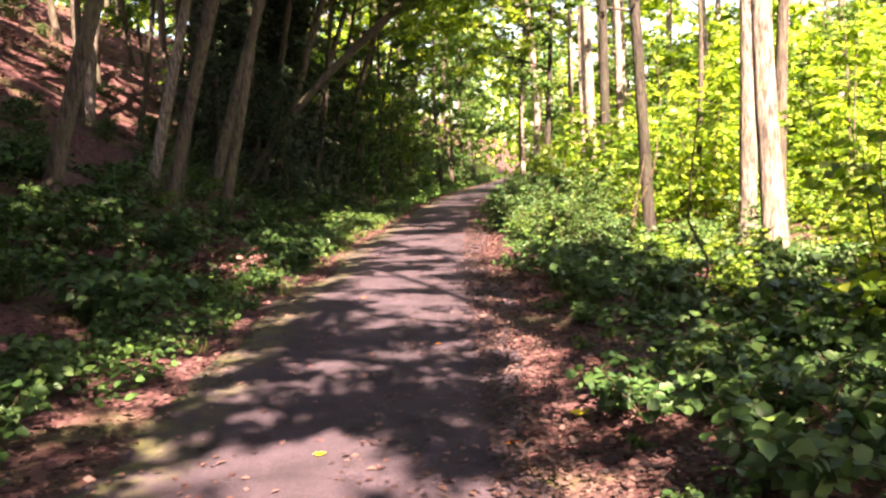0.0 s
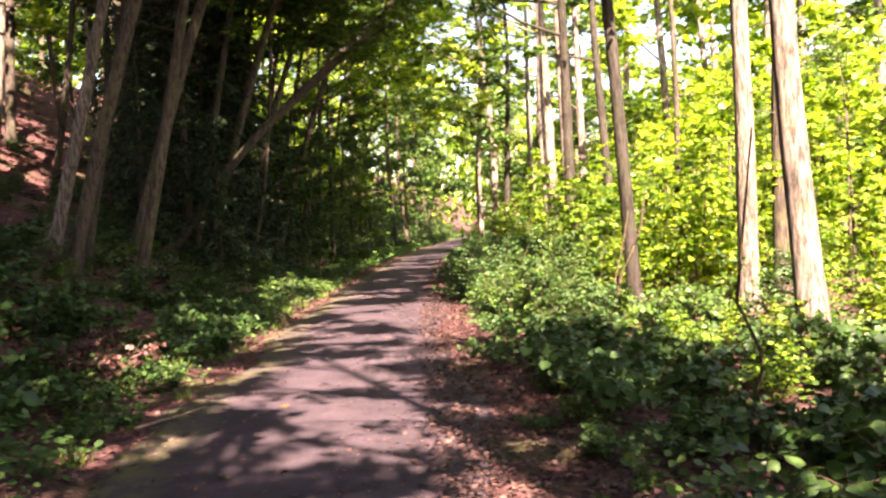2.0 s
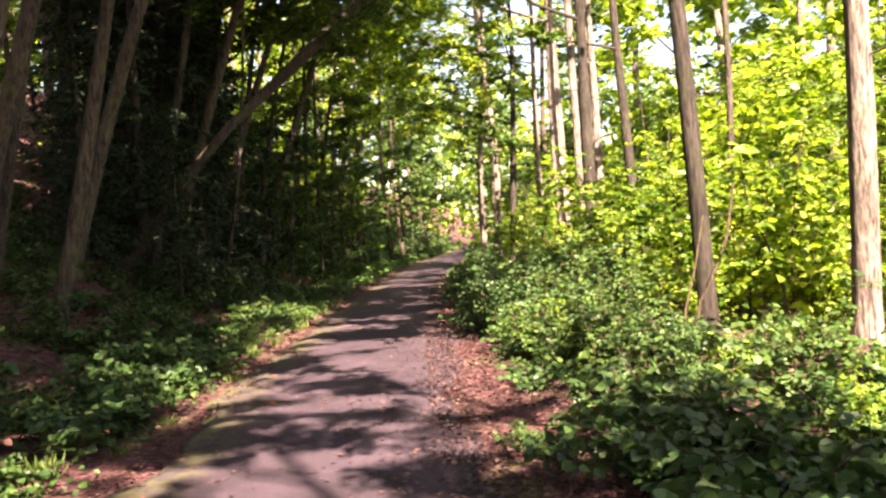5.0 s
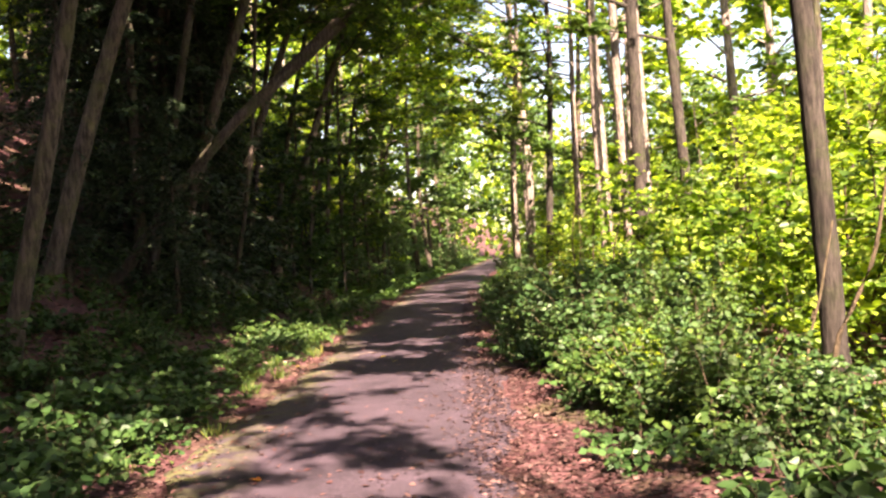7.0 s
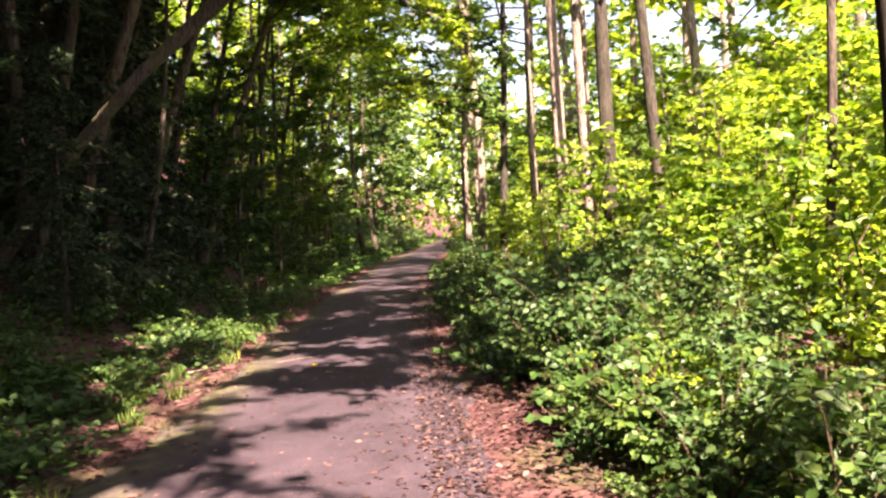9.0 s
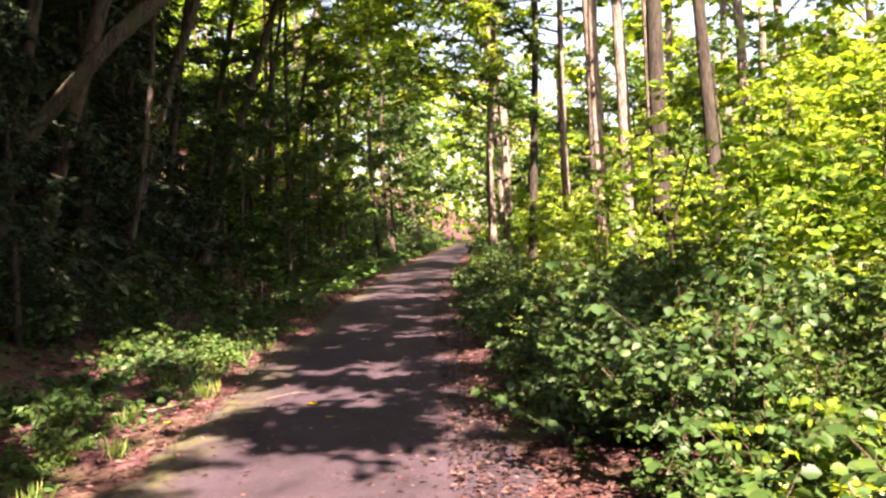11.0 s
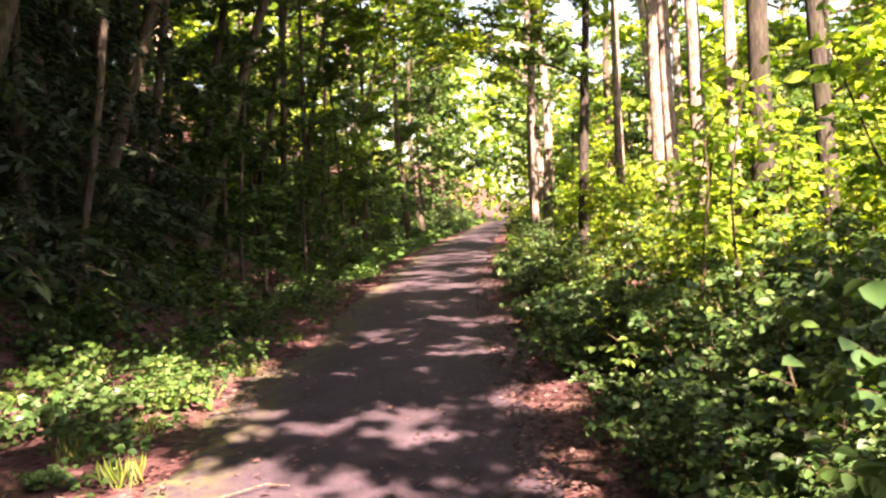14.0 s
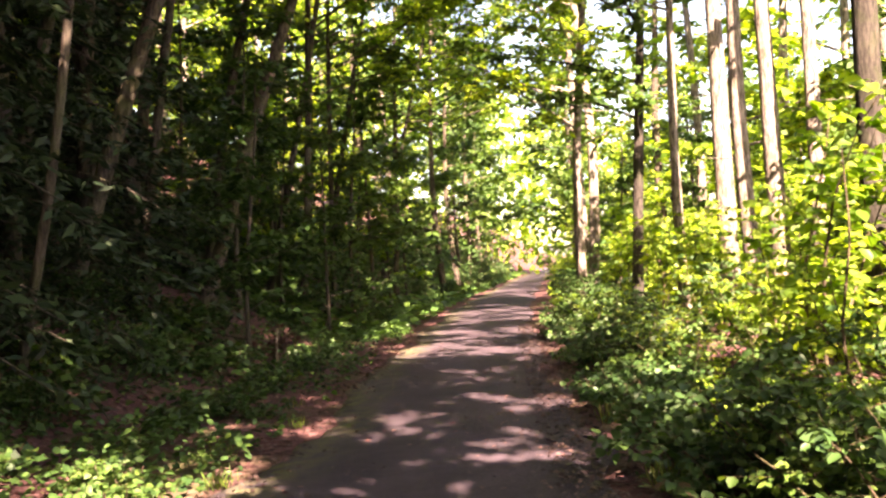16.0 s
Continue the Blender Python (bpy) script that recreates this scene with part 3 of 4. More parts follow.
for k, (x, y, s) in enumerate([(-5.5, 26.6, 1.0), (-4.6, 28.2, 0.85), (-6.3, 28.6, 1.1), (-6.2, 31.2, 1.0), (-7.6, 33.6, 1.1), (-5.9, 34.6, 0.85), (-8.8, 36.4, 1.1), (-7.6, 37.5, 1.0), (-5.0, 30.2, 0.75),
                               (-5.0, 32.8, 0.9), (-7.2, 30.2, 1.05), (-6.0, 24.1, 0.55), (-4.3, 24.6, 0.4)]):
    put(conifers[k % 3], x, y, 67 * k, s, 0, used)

# wood further off: leafy trees, in several builds
far_kinds = [
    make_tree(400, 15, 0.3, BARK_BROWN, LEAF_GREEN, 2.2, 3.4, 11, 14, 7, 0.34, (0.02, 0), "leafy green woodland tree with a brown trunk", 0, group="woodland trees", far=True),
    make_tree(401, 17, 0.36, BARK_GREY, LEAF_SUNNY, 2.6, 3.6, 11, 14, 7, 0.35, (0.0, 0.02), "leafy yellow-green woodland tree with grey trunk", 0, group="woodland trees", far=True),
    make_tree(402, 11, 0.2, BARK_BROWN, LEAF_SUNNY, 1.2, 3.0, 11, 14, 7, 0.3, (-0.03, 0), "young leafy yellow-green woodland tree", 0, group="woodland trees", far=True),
    make_tree(403, 14, 0.26, BARK_DARK, LEAF_SHADED, 2.0, 3.4, 11, 14, 7, 0.34, (0.03, 0.01), "shaded deep green woodland tree with dark trunk", 0, group="woodland trees", far=True),
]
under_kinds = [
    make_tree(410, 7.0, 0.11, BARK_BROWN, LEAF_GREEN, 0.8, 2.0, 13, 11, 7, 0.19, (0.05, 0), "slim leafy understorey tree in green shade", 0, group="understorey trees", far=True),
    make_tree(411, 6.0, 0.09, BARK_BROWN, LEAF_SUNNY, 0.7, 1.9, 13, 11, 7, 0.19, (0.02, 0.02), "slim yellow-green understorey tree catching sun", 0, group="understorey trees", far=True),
    make_tree(412, 6.5, 0.12, BARK_DARK, LEAF_SHADED, 0.6, 2.1, 13, 11, 7, 0.2, (0.06, 0), "dark leafy understorey tree on the shaded bank", 0, group="understorey trees", far=True),
]
# trees added for the shade their crowns cast
shade_tree_kinds = [
    make_tree(420, 17, 0.34, BARK_BROWN, LEAF_GREEN, 7.0, 4.6, 14, 18, 8, 0.22, (0.0, 0), "tall high-crowned tree added to dapple the path with shade", 2, group="canopy trees", clump=0.55),
    None,
    make_tree(422, 16, 0.26, BARK_BROWN, LEAF_GREEN, 6.5, 4.8, 18, 22, 12, 0.2, (0.3, 0), "tall leaning tree added to shade the path and bank", 2, group="canopy trees", clump=0.55),
]
shade_tree_kinds[1] = (
    make_tree(421, 16, 0.3, BARK_DARK, LEAF_SHADED, 5.0, 4.0, 13, 16, 8, 0.28, (0.05, 0), "tall dark dense-crowned tree added to shade the bank", 2, group="canopy trees"))
# unseen tree whose long limbs are added above view as a sun block
reaching = make_tree(424, 14, 0.28, BARK_DARK, LEAF_GREEN, 9.0, 8.5, 20, 24, 11, 0.2, (0.03, 0), "unseen dark tree with long limbs added to shade the bank", 2, group="canopy trees", clump=0.45, up=0.12, toward=0.0)
put(reaching, -6.9, 12.3, 0, 1.0, 0, used)
put(reaching, -6.0, 9.9, 0, 0.95, 0, used)
put(reaching, -6.0, 5.2, 0, 0.95, 0, used)
put(reaching, -5.6, -7.6, 0, 0.9, 0, used)
put(reaching, -6.6, -3.0, -5, 0.95, 0, used)
put(reaching, -6.4, -5.8, 5, 0.9, 0, used)
spots = [(a[0], a[1]) for a in NEAR] + [(a[0], a[1]) for a in BANK]


def scatter(n, xr, yr, gap, test=None, tries=4000):
    out = []
    for _ in range(tries):
        if len(out) >= n:
            break
        x, y = rng.uniform(*xr), rng.uniform(*yr)
        if (test is None or test(x, y)) and all((x - a) ** 2 + (y - b) ** 2 > gap * gap for a, b in spots):
            spots.append((x, y))
            out.append((x, y))
    return out


def strew(kinds, choice, places, small, large):
    for x, y in places:
        put(kinds[int(rng.choice(choice))], x, y, rng.uniform(0, 360), rng.uniform(small, large), 0, used)


# mostly unseen high crowns added beside and behind the start, which break the sun into dapples on the path and shade
# the bank
for x, y, k in [(2.4, -12.4, 0), (-3.6, -10.0, 0), (-4.0, -4.0, 1), (-4.2, 1.5, 1), (-7.5, -8.0, 1), (-7.6, 3.5, 1), (-8.2, 8.0, 1), (-11.0, 0.0, 1), (-5.6, 8.2, 1),
                (-11.5, 6.5, 1), (-4.5, 4.1, 2), (-5.2, -4.6, 2), (-3.9, -6.5, 1), (9.6, -7.5, 0), (-12.6, 11.0, 1), (-6.9, 8.6, 2), (-15.0, 22.0, 1), (-11.5, 30.0, 1), (-9.6, 33.0, 1), (-6.8, 27.3, 1), (-5.6, 29.3, 1), (-7.0, 32.4, 1), (-5.3, 35.5, 1), (-8.5, 30.5, 1), (-14.0, 35.0, 1), (4.5, -15.2, 0), (-2.0, -16.0, 0)]:
    put(shade_tree_kinds[k], x, y, rng.uniform(-12, 12) if k == 2 else rng.uniform(0, 360), rng.uniform(0.92, 1.08), 0, used)
    spots.append((x, y))
# smaller crowns added out of view where the path needs shade
put(shade_tree_kinds[0], 3.3, -1.6, 130, 0.85, 0, used)
put(shade_tree_kinds[0], 3.5, 4.5, 130, 0.62, 0, used)
put(shade_tree_kinds[0], 4.2, -4.2, 200, 0.75, 0, used)
put(shade_tree_kinds[2], -3.4, -4.4, 0, 0.8, 0, used)
put(shade_tree_kinds[0], 4.0, 1.4, 290, 0.68, 0, used)
# crowns added over the path further along, to shade it and the bank
for u, y, turn, s, k in [(-6.3, 5.6, 0, 0.9, 2), (-6.4, 7.6, 20, 0.95, 2), (-6.2, 10.4, -8, 0.95, 2), (-5.6, 13.5, 8, 1.0, 2), (-5.4, 18.5, -10, 0.95, 2), (-5.8, 23.0, 5, 1.05, 2), (-5.4, 27.6, -6, 1.0, 2), (-5.6, 32.0, 10, 0.95, 2), (-5.2, 36.5, 0, 1.0, 2)]:
    put(shade_tree_kinds[k], float(centre(y)) + u, y, turn, s, 0, used)
# young trees with sunlit crowns standing in the shrubs of the open side
for k, (x, y, sc) in enumerate([(7.7, 21.8, 0.85), (8.8, 18.6, 0.9), (7.4, 25.6, 0.75), (8.8, 24.4, 1.0), (10.0, 21.0, 1.05), (7.6, 28.6, 0.85), (9.8, 27.6, 1.1), (11.4, 25.0, 1.15), (9.0, 32.0, 0.9), (11.2, 34.0, 1.2)]):
    put(under_kinds[1], x, y, 83 * k, sc, 0, used)
    spots.append((x, y))
for k, (x, y, sc) in enumerate([(11.0, 50.0, 1.1), (14.0, 45.0, 1.2), (17.5, 50.0, 1.3), (20.5, 45.0, 1.3), (15.0, 56.0, 1.3), (19.5, 59.0, 1.4), (24.5, 54.0, 1.4), (12.5, 61.0, 1.25), (24.0, 66.0, 1.5), (16.0, 38.0, 1.1), (20.0, 36.0, 1.2)]):
    put(far_kinds[1], x, y, 71 * k, sc, 0, used)
    spots.append((x, y))
# leafy wall on the bank side further along, thinning to sunlit tops
strew(under_kinds, [0, 2, 1, 1], scatter(30, (-9, -1), (34, 62), 1.5, lambda x, y: x - centre(y) < -3.4), 0.8, 1.25)
strew(far_kinds, [0, 1, 1, 2], scatter(24, (-15, -2), (36, 78), 3.0, lambda x, y: x - centre(y) < -4.5), 0.8, 1.1)
strew(far_kinds, [3, 3, 0], scatter(40, (-40, -13), (12, 80), 3.2), 0.9, 1.25)
strew(under_kinds, [2, 2, 0], scatter(12, (-22, -9.5), (20, 52), 2.6), 0.6, 0.95)
# dense shaded growth closing the gaps beyond the evergreens
for u, y, k in [(-3.4, 33.5, 2), (-4.6, 37.0, 2), (-3.5, 40.0, 2), (-5.2, 42.0, 2), (-3.8, 44.5, 0), (-4.4, 48.5, 0)]:
    put(under_kinds[k], float(centre(y)) + u, y, 97 * y, 1.0 + 0.2 * math.sin(5 * y), 0, used)
# sunny side
strew(under_kinds, [1, 1, 0], scatter(14, (7.5, 12.5), (19, 44), 1.9), 0.6, 0.85)
strew(under_kinds, [1, 1, 0], scatter(26, (11.5, 24), (17, 62), 1.7), 0.9, 1.4)
strew(far_kinds, [1, 2, 2, 0], scatter(22, (13, 36), (24, 80), 3.8, lambda x, y: x > 14 or y > 46), 1.05, 1.5)
strew(under_kinds, [1, 0], scatter(14, (3, 12), (46, 85), 2.0, lambda x, y: x - centre(y) > 2.8), 0.7, 1.1)
strew(far_kinds, [0, 1, 2], scatter(12, (4, 22), (62, 100), 3.4, lambda x, y: x - centre(y) > 3.4), 0.8, 1.1)
strew(far_kinds, [0, 0, 3], scatter(8, (-4, 14), (66, 105), 3.4, lambda x, y: x - centre(y) < -3.2), 0.8, 1.1)

for u, y in ((-3.2, 62), (-3.4, 70), (-3.2, 79), (-3.6, 89), (3.4, 66), (3.3, 75), (3.6, 85)):
    put(far_kinds[0], float(centre(y)) + u, y, 40 * y, 1.2, 0, used)


# unseen wood added beside and behind the start, to close the sides against sky light
around = make_tree(440, 15, 0.3, BARK_BROWN, LEAF_GREEN, 1.4, 3.8, 12, 9, 6, 0.62, (0.02, 0), "unseen leafy green woodland tree added to block sky light", 0, group="woodland trees", far=True)
for k in range(18):
    row, col = k // 9, k % 9
    put(around, 13.0 + 5 * row + 1.3 * math.sin(3.1 * k), -25 + 3.1 * col + 1.1 * math.cos(2.3 * k), 77 * k, 0.9 + 0.15 * math.sin(k), 0, used)
for k in range(8):
    put(around, -15 + 3.6 * k + math.sin(5 * k), -22 - 3 * (k % 2), 63 * k, 1.0, 0, used)



def far_woods():
    """The wood's end, too far off to tell trees apart: loose leafage in rising heaps."""
    n = 36000
    a = rng.uniform(-75, 75, n)
    x = a + 14
    y = 104 + 26 * rng.random(n) - 0.25 * np.abs(a)
    top = 17 + 3 * np.sin(a * 0.35) + 2.5 * np.sin(a * 0.83 + 1) + 1.5 * np.sin(a * 1.9)
    top = top - 7.0 * np.exp(-((x - 23) / 6) ** 2) + np.where(a < 0, 4, 0)
    z = top * rng.random(n) ** 0.8
    keep = ~((np.abs(x - centre(y)) < 2.2) & (z < 3.5) & (y < 112))
    x, y, z = x[keep], y[keep], z[keep]
    m = len(x)
    P = np.stack([x, y, height(np.clip(x, -60, 80), y) + z], 1)
    D = rng.normal(size=(m, 3))
    N = rng.normal(size=(m, 3)) + np.array([0, -0.5, 0.8])
    L = rng.uniform(0.5, 1.1, m)
    tagged(new("far_woods", mesh_from("far_woods", *blades(P, D, N, L, L * 0.8, "quad"), LEAF_SUNNY)), "distant sunlit green woodland edge behind the path", "woods", kind="stuff")


far_woods()

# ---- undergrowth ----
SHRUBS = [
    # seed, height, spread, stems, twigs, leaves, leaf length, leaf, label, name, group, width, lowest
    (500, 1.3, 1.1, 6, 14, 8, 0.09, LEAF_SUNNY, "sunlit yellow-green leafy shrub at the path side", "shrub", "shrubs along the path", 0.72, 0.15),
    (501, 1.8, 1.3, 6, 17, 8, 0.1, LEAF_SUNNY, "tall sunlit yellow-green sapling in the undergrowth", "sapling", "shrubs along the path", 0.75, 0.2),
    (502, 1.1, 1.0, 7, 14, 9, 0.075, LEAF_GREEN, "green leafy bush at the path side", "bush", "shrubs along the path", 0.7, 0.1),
    (503, 1.6, 1.3, 7, 17, 9, 0.085, LEAF_SHADED, "dense deep green shrub in the undergrowth", "shrub", "shrubs along the path", 0.72, 0.12),
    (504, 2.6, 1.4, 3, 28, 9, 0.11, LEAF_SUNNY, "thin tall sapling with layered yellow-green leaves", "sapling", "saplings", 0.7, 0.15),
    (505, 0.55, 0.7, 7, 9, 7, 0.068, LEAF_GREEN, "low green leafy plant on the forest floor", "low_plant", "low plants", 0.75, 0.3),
    (506, 0.5, 0.7, 7, 9, 7, 0.07, LEAF_SHADED, "low dark green plant in the shade", "low_plant", "low plants", 0.8, 0.3),
    (507, 1.2, 1.3, 8, 18, 9, 0.075, LEAF_SHADED, "shaded deep green bush on the bank", "bush", "shrubs on the bank", 0.75, 0.12),
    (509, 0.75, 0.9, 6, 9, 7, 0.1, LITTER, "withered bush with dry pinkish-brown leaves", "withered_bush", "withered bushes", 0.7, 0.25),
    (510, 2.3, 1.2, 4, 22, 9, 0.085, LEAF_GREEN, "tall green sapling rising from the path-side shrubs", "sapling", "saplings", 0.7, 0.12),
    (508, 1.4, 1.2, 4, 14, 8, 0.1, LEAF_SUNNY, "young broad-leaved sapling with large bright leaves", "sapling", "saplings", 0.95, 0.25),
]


def shrub_kind(row, shape):
    seed, tall, spread, stems, sprigs, per, leaf, mat, label, name, group, wide, low = row
    if shape == "quad":
        sprigs, leaf = max(4, int(sprigs * 0.85)), leaf * 1.2
    return make_shrub(seed, tall, spread, stems, sprigs, per, leaf, mat, label, name, group, wide, low, shape)


made_kinds = {}


def kind_of(kind, shape):
    if (kind, shape) not in made_kinds:
        made_kinds[kind, shape] = shrub_kind(SHRUBS[kind], shape)
    return made_kinds[kind, shape]


def plant(choice, places, small, large, near=34):
    for x, y in places:
        kind = int(rng.choice(choice))
        far = y > near or abs(x) > 8.5
        put(kind_of(kind, "quad" if far else "hex"), x, y, rng.uniform(0, 360), rng.uniform(small, large), 0, used)


def right_open(x, y):
    u = x - centre(y)
    edge = 3.7 if y < 13 else 3.7 - 1.3 * min(1, (y - 13) / 3)
    by_trunks = 2.8 < x < 5.1 and 9.0 < y < 17.4
    return u > edge and not by_trunks


spots = []
# thick edge of shrubs along the sunny side
plant([2, 2, 3, 0, 7], scatter(42, (1, 5), (14.5, 25), 0.52, lambda x, y: 2.25 < x - centre(y) < 3.3), 0.65, 1.05)
plant([2, 0, 0, 3], scatter(76, (1, 6), (25, 60), 0.55, lambda x, y: 2.25 < x - centre(y) < 3.4), 0.5, 0.9)
plant([1, 4, 4, 10], scatter(14, (5.2, 8.0), (17.6, 23), 0.75), 0.9, 1.25)
plant([9, 9, 3], scatter(17, (2, 6), (18, 27), 0.5, lambda x, y: 2.9 < x - centre(y) < 4.4), 0.7, 0.95)
plant([0, 1, 1, 3, 4, 4, 10], scatter(118, (2.4, 10), (4, 50), 0.78, right_open), 0.8, 1.2)
plant([1, 3, 4], scatter(42, (10, 26), (12, 60), 1.6), 1.3, 2.0)
plant([0, 1, 3], scatter(30, (3, 10), (58, 90), 1.2, lambda x, y: x - centre(y) > 2.4), 1.1, 1.6)
plant([2, 0, 0, 5], scatter(15, (2.8, 5.1), (9.5, 17.0), 0.65, lambda x, y: x - centre(y) > 3.2), 0.55, 0.85)
spots = []
plant([5, 6, 6], scatter(95, (1.0, 5.0), (2.5, 17), 0.4, lambda x, y: x - centre(y) > 2.0 + 0.25 * math.sin(y * 2.1)), 0.55, 1.25, 13)
spots = []
plant([5, 6, 6, 6], scatter(60, (-4, -1.8), (3, 42), 0.5, lambda x, y: -2.9 < x - centre(y) < -1.95), 0.6, 1.1, 20)
plant([5, 6, 6, 6], scatter(80, (-7, -3), (4, 42), 0.55, lambda x, y: x - centre(y) < -2.7), 1.0, 1.6, 19)
spots = []
plant([5, 6], scatter(30, (0.8, 2.2), (3, 30), 0.5, lambda x, y: 1.6 < x - centre(y) < 2.2), 0.25, 0.5)
plant([5, 6], scatter(22, (-3, -1.5), (3, 30), 0.5, lambda x, y: -2.0 < x - centre(y) < -1.6), 0.25, 0.5)
for x, y in ((-3.75, 12.7), (-3.1, 11.9), (-2.9, 34.6), (3.4, 30.2)):
    put(kind_of(8, "hex"), x, y, 50 * y, 0.9, 0, used)
spots = []
plant([5, 6, 6, 7], scatter(64, (1.2, 4.5), (19.5, 42), 0.42, lambda x, y: 1.7 + 0.15 * math.sin(1.7 * y) < x - centre(y) < 2.35), 0.55, 1.0)
for x, y, sc in ((1.95, 17.3, 0.42), (2.25, 16.9, 0.5), (2.5, 17.5, 0.5), (2.3, 16.3, 0.36)):
    put(kind_of(10, "hex"), x, y, 61 * y, sc, 0, used)
for x, y in ((-2.0, 25.3), (-2.25, 24.9), (-2.3, 25.7), (-1.95, 24.4)):
    put(kind_of(5, "hex"), x, y, rng.uniform(0, 360), rng.uniform(0.8, 1.1), 0, used)
spots = []
plant([7], scatter(14, (-20, -10), (16, 45), 1.6), 0.8, 1.4, 0)
plant([7], scatter(90, (-11, -3.6), (8, 52), 0.8, lambda x, y: x - centre(y) < -3.4), 0.8, 1.5, 0)
plant([7, 3], scatter(26, (-6, 12), (58, 105), 1.1, lambda x, y: -6 < x - centre(y) < -2.0), 1.0, 1.7, 0)
plant([7, 3], scatter(34, (-8, 6), (40, 90), 1.1, lambda x, y: x - centre(y) < -2.1), 0.9, 1.6, 0)


# ---- litter and ground cover ----
def lay(n, sample, size, mat, name, label, category, wide=0.6, lift=(0.0, 0.03), tilt=0.35, shape="quad", on_path=False):
    """Loose leaves lying on the ground."""
    x, y = sample(n)
    z = height(x, y) + rng.uniform(*lift, len(x)) + (0.03 * (np.abs(x - centre(y)) < HALF))
    a = rng.uniform(0, 2 * np.pi, len(x))
    D = np.stack([np.cos(a), np.sin(a), tilt * 0.6 * rng.normal(size=len(x))], 1)
    N = np.stack([tilt * rng.normal(size=len(x)), tilt * rng.normal(size=len(x)), np.ones(len(x))], 1)
    L = size * np.clip(np.exp(0.45 * rng.normal(size=len(x))), 0.3, 1.5)
    v, f = blades(np.stack([x, y, z], 1), D, N, L, L * wide, shape)
    tagged(new(name, mesh_from(name, v, f, mat)), label, category, kind="stuff")


def beside(u0, u1, y0, y1, power=1.0):
    def sample(n):
        y = y0 + (y1 - y0) * rng.random(n) ** 1.3
        u = u0 + (u1 - u0) * rng.random(n) ** power
        return centre(y) + u, y
    return sample


lay(16000, beside(1.5, 4.5, 2.5, 40), 0.048, LITTER, "leaf_litter", "dry reddish-brown fallen leaves along the path edge", "leaf litter", lift=(0.0, 0.045))
lay(8000, beside(-1.25, -4.5, 2.5, 40), 0.055, LITTER, "leaf_litter", "dry reddish-brown fallen leaves below the bank", "leaf litter", lift=(0.0, 0.045))
lay(22000, beside(-4.0, -26, 8, 60), 0.15, LITTER, "leaf_litter", "dry brown fallen leaves covering the bank", "leaf litter", lift=(0.0, 0.05))
lay(1300, beside(-1.2, 1.2, 2.0, 40), 0.05, LITTER, "leaf_litter", "scattered dry leaf fragments on the asphalt", "leaf litter", lift=(0.006, 0.012), tilt=0.15)


def cover(n, u0, u1, y0, y1, size, mat, label, gap=0.0, shape="hex"):
    """Low leafy ground cover with bare gaps."""
    y = y0 + (y1 - y0) * rng.random(n) ** 1.25
    u = u0 + (u1 - u0) * rng.random(n)
    x = centre(y) + u
    m = np.sin(1.9 * x + 0.7 * y) + np.sin(1.3 * y - 1.1 * x + 2) + 0.8 * np.sin(3.3 * y + 2.7 * x) + 0.6 * rng.normal(size=n)
    keep = m > gap
    x, y, m = x[keep], y[keep], m[keep]
    k = len(x)
    z = height(x, y) + 0.03 + np.clip(m - gap, 0, 2) * 0.16 * rng.random(k)
    a = rng.uniform(0, 2 * np.pi, k)
    D = np.stack([np.cos(a), np.sin(a), rng.normal(-0.1, 0.3, k)], 1)
    N = np.stack([0.4 * rng.normal(size=k), 0.4 * rng.normal(size=k) - 0.15, np.ones(k)], 1)
    L = size * rng.uniform(0.6, 1.35, k)
    tagged(new("ground_cover", mesh_from("ground_cover", *blades(np.stack([x, y, z], 1), D, N, L, L * 0.75, shape), mat)), label, "ground cover", kind="stuff")


cover(10000, -1.45, -7.0, 2.0, 40, 0.07, LEAF_GREEN, "low green leafy ground cover below the bank", -0.2)
cover(42000, -1.5, -7.0, 2.0, 40, 0.072, LEAF_SHADED, "low dark green ivy-like ground cover", 0.0)
cover(30000, 2.0, 8.0, 2.5, 40, 0.072, LEAF_GREEN, "low green leafy ground cover under the shrubs", -0.1)
cover(26000, -1.7, -11.0, 38, 120, 0.27, LEAF_GREEN, "low green undergrowth beside the far path", -1.2, "quad")
cover(9000, 1.9, 9.0, 40, 95, 0.2, LEAF_SUNNY, "low sunlit undergrowth beside the far path", -1.2, "quad")
lay(34000, beside(0.9, 2.4, 2.5, 40), 0.038, LITTER_DARK, "leaf_litter", "dark reddish leaf crumbs along the asphalt edge", "leaf litter", lift=(0.008, 0.026))
lay(3500, beside(-1.1, -1.9, 2.5, 40), 0.045, LITTER_DARK, "leaf_litter", "dark reddish leaf crumbs along the mossy edge", "leaf litter", lift=(0.008, 0.026))
lay(5000, beside(1.25, 0.1, 2.5, 36, 2.0), 0.04, LITTER_DARK, "leaf_litter", "dark leaf crumbs strewn over the asphalt", "leaf litter", lift=(0.004, 0.012), tilt=0.2)
lay(1600, beside(-1.3, -0.3, 2.5, 36, 2.0), 0.04, LITTER, "leaf_litter", "dark leaf crumbs strewn over the mossy asphalt", "leaf litter", lift=(0.004, 0.012), tilt=0.2)


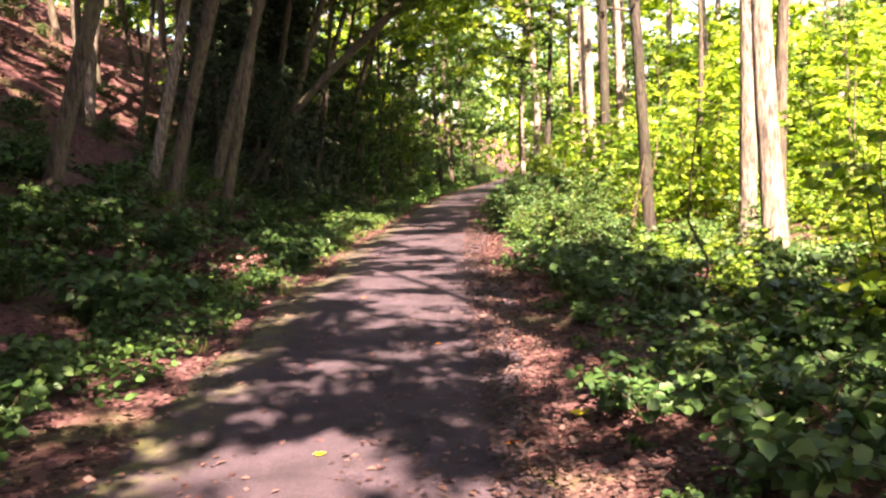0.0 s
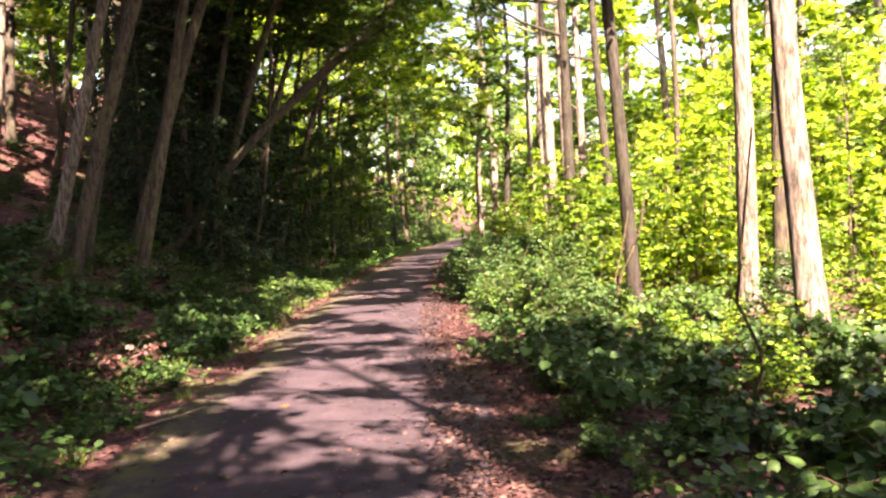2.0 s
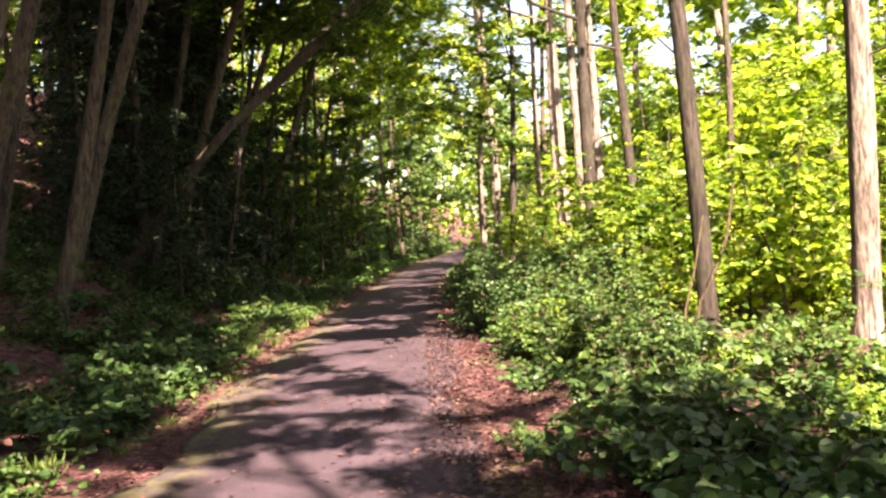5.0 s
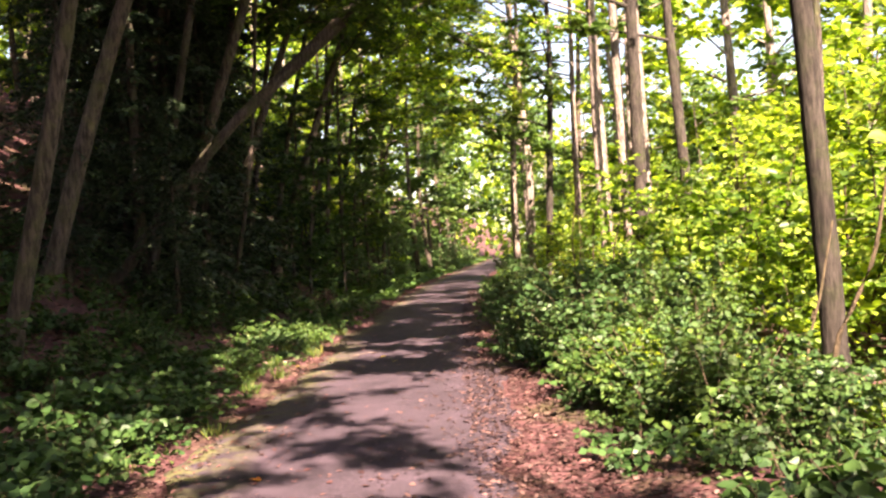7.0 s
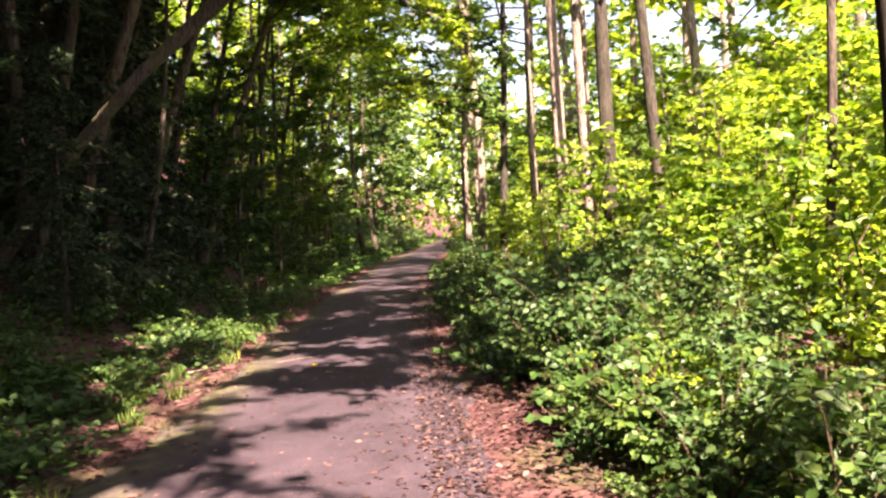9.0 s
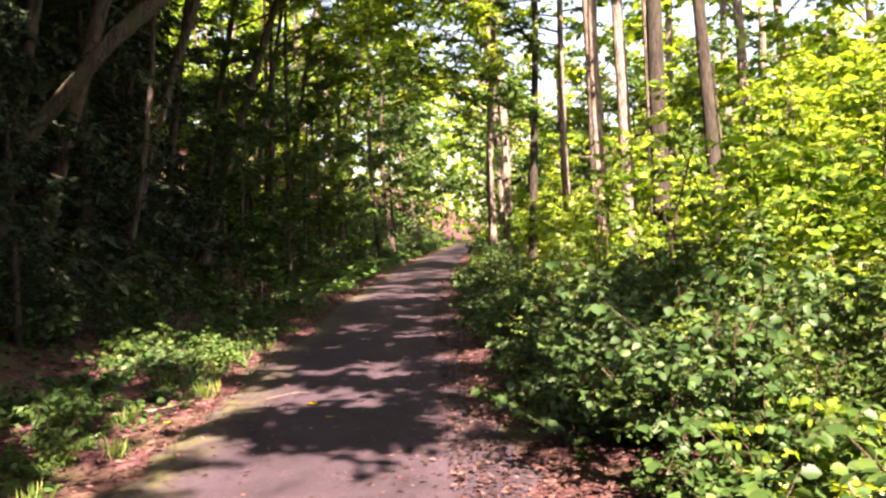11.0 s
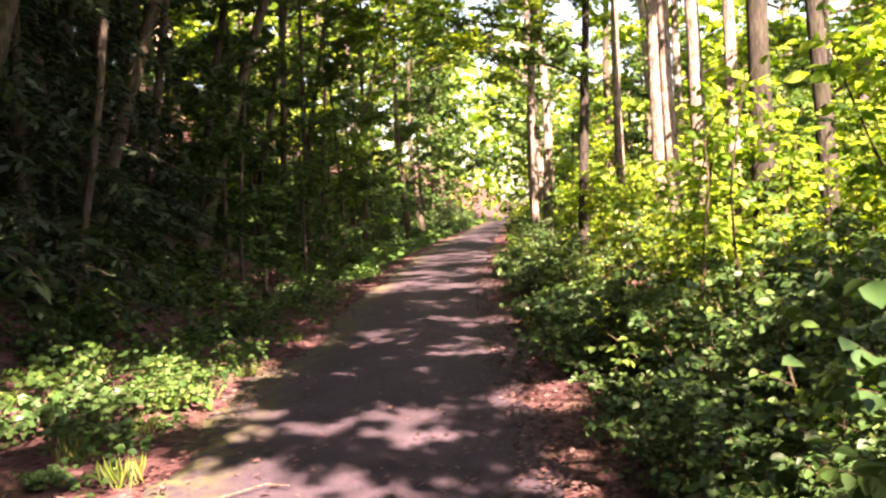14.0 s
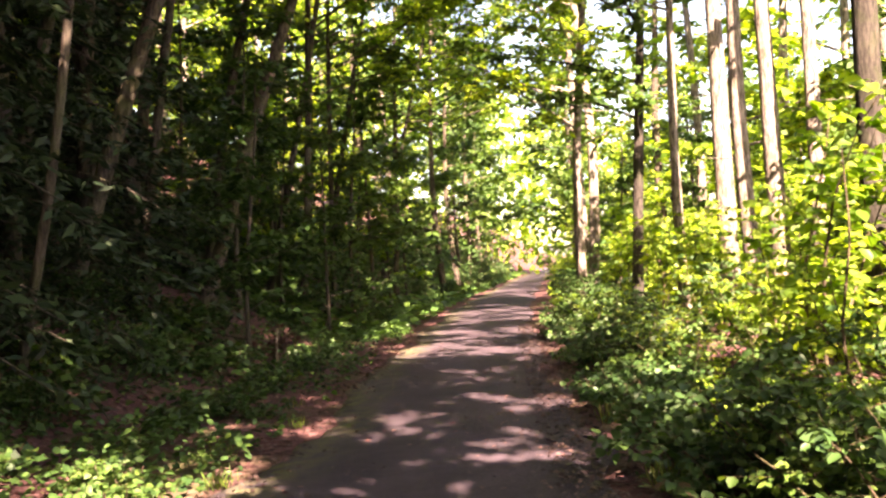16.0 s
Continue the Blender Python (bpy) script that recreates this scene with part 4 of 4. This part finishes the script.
# ---- single small things ----


def fallen_leaf(x, y, size, mat, label, turn):
    """A lobed leaf that lies on the asphalt, its rim curled."""
    lobes = [(0, 1.0), (0.32, 0.45), (0.75, 0.9), (1.15, 0.42), (1.75, 0.72), (2.4, 0.35), (3.14159, 0.12)]
    ring = lobes + [(2 * math.pi - a, r) for a, r in lobes[-2:0:-1]]
    v = [(0, 0, 0.004)] + [(size * r * math.cos(a), size * r * math.sin(a), 0.006 + 0.12 * size * r * r * (1 + 0.5 * math.sin(3 * a))) for a, r in ring]
    n = len(ring)
    f = [(0, 1 + k, 1 + (k + 1) % n) for k in range(n)]
    ob = tagged(new("fallen_leaf", mesh_from("fallen_leaf", v, f, mat)), label, "leaf", "coloured leaves on the path")
    u = abs(x - float(centre(y)))
    ob.matrix_basis = pose(x, y, -0.0081 * y + 0.03 - 0.012 * u + (0.02 if u > HALF else 0.008), 0, 0, turn)


for x, y, size, mat, label, turn in [
        (0.72, 4.95, 0.1, YELLOW_LEAF, "bright yellow fallen leaf at the edge of the asphalt", 20),
        (0.32, 4.48, 0.07, ORANGE_LEAF, "orange fallen leaf on the asphalt path", 80),
        (-0.7, 4.44, 0.05, YELLOW_LEAF, "small yellow fallen leaf on the asphalt path", 140),
        (-1.17, 14.87, 0.08, ORANGE_LEAF, "orange fallen leaf on the asphalt path", 200),
        (-0.97, 10.1, 0.055, ORANGE_LEAF, "small orange fallen leaf on the asphalt path", 60),
        (-0.53, 21.55, 0.09, YELLOW_LEAF, "bright yellow fallen leaf on the asphalt path", 170),
        (-0.35, 20.9, 0.06, YELLOW_LEAF, "small yellow fallen leaf on the asphalt path", 250),
        (-0.1, 7.2, 0.05, ORANGE_LEAF, "small orange fallen leaf on the asphalt path", 10),
        (-1.75, 21.2, 0.06, YELLOW_LEAF, "yellow fallen leaf at the mossy path edge", 310)]:
    fallen_leaf(x, y, size, mat, label, turn)


def stick(name, points, r0, r1, label, mat=DEAD_WOOD, category="stick"):
    """A bare stick or stem along a few points, given over the ground."""
    g = np.random.default_rng(int(abs(points[0][0]) * 1000))
    p = np.array([(x, y, float(height(x, y)) + z) for x, y, z in points]) if name == "fallen_stick" else np.array(
        [(x, y, float(height(points[0][0], points[0][1])) + z) for x, y, z in points])
    t = np.linspace(0, len(p) - 1, 3 * len(p))
    q = np.stack([np.interp(t, np.arange(len(p)), p[:, c]) for c in range(3)], 1)
    tagged(new(name, mesh_from(name, *tube(q, np.linspace(r0, r1, len(q)), 6, 0.08, g), mat, True)), label, category)


stick("fallen_stick", [(-2.3, 21.55, 0.04), (-2.0, 21.75, 0.05), (-1.7, 22.05, 0.06)], 0.018, 0.008, "pale dry stick lying at the path edge")
stick("fallen_stick", [(-1.0, 21.9, 0.05), (-0.75, 22.1, 0.055), (-0.6, 22.02, 0.06)], 0.006, 0.003, "short dry twig lying on the asphalt")
stick("fallen_stick", [(2.4, 11.6, 0.08), (3.0, 11.1, 0.12), (3.5, 10.9, 0.1)], 0.016, 0.006, "pale dry branch lying in the undergrowth")
stick("stump_stem", [(-2.63, 34.0, -0.05), (-2.63, 34.0, 0.3), (-2.6, 34.0, 0.62)], 0.028, 0.02, "pale broken stem standing at the path edge", DEAD_WOOD, "stem")
stick("bare_stem", [(2.5, 8.6, -0.05), (2.62, 8.5, 0.5), (2.36, 8.3, 0.95), (2.34, 8.1, 1.4), (2.42, 8.05, 2.1)], 0.018, 0.006, "thin winding dark sapling stem in the shrubs", TWIG, "sapling")
stick("bare_stem", [(3.0, 22.7, -0.05), (3.1, 22.6, 0.7), (3.22, 22.6, 1.5), (3.45, 22.5, 2.4)], 0.022, 0.008, "thin dark sapling stem rising through shrubs", TWIG, "sapling")
stick("bare_stem", [(3.5, 16.2, -0.05), (3.62, 16.2, 0.6), (3.95, 16.1, 1.3), (4.05, 16.0, 2.0)], 0.03, 0.012, "crooked dark sapling stem beside a slender tree", TWIG, "sapling")


stick("dead_stem", [(1.86, 16.82, -0.05), (1.88, 16.8, 0.2), (1.87, 16.8, 0.36), (1.8, 16.78, 0.56)], 0.016, 0.007, "pale dead stem standing at the path edge", DEAD_WOOD, "stem")
stick("dead_stem", [(2.75, 17.3, -0.05), (2.85, 17.25, 0.25), (2.98, 17.2, 0.5)], 0.012, 0.006, "pale dead stem leaning in the shrubs", DEAD_WOOD, "stem")
stick("bare_stem", [(3.7, 17.0, -0.05), (3.72, 17.0, 0.5), (3.86, 16.95, 1.0), (4.0, 16.9, 1.7)], 0.02, 0.008, "thin dark sapling stem rising through shrubs", TWIG, "sapling")
stick("bare_stem", [(2.9, 24.6, -0.05), (2.95, 24.6, 0.8), (2.9, 24.55, 1.6), (3.05, 24.5, 2.5)], 0.018, 0.007, "thin dark sapling stem rising through shrubs", TWIG, "sapling")
stick("bare_stem", [(3.5, 26.8, -0.05), (3.4, 26.8, 0.8), (3.5, 26.75, 1.6), (3.45, 26.7, 2.3)], 0.016, 0.006, "thin dark sapling stem rising through shrubs", TWIG, "sapling")
stick("fallen_stick", [(1.9, 13.4, 0.05), (2.35, 13.0, 0.07), (2.8, 12.85, 0.06)], 0.014, 0.006, "pale dry branch lying in the leaf litter")
stick("fallen_stick", [(-2.1, 9.6, 0.05), (-1.85, 9.9, 0.06), (-1.7, 10.3, 0.05)], 0.012, 0.006, "pale dry stick lying at the mossy path edge")


def grass_tuft(x, y, n, tall, label):
    g = np.random.default_rng(int(abs(x) * 1000 + y * 77))
    a = g.uniform(0, 2 * np.pi, n)
    out = g.uniform(0.2, 0.9, n)
    P = np.stack([0.05 * g.normal(size=n), 0.05 * g.normal(size=n), np.zeros(n) - 0.01], 1)
    D = np.stack([np.cos(a) * out, np.sin(a) * out, np.ones(n)], 1)
    N = np.stack([np.cos(a), np.sin(a), 0.3 * np.ones(n)], 1)
    L = tall * g.uniform(0.5, 1.1, n)
    ob = tagged(new("grass_tuft", mesh_from("grass_tuft", *blades(P, D, N, L, np.full(n, 0.005), "hex"), GRASS)), label, "grass", "grass tufts along the path edge")
    ob.matrix_basis = pose(x, y, float(height(x, y)))


for y in np.arange(7.5, 30.0, 1.15):
    grass_tuft(float(centre(y)) - 1.62 - 0.22 * math.sin(3.3 * y), float(y), 34, 0.17 + 0.05 * math.sin(5.1 * y), "low tuft of green grass at the mossy path edge")
for x, y in [(1.25, 20.25), (1.5, 20.15), (1.35, 20.9), (1.6, 20.6), (1.5, 21.4), (1.75, 16.2), (1.5, 17.4), (1.75, 9.9), (1.6, 10.3), (1.5, 25.2), (1.6, 27.5), (-2.5, 14.2), (-2.6, 15.5), (-2.4, 17.0), (-2.5, 12.6), (-2.2, 20.0), (-2.15, 23.0), (1.9, 13.0)]:
    grass_tuft(x, y, 40, 0.22, "small tuft of green and straw grass at the path edge")
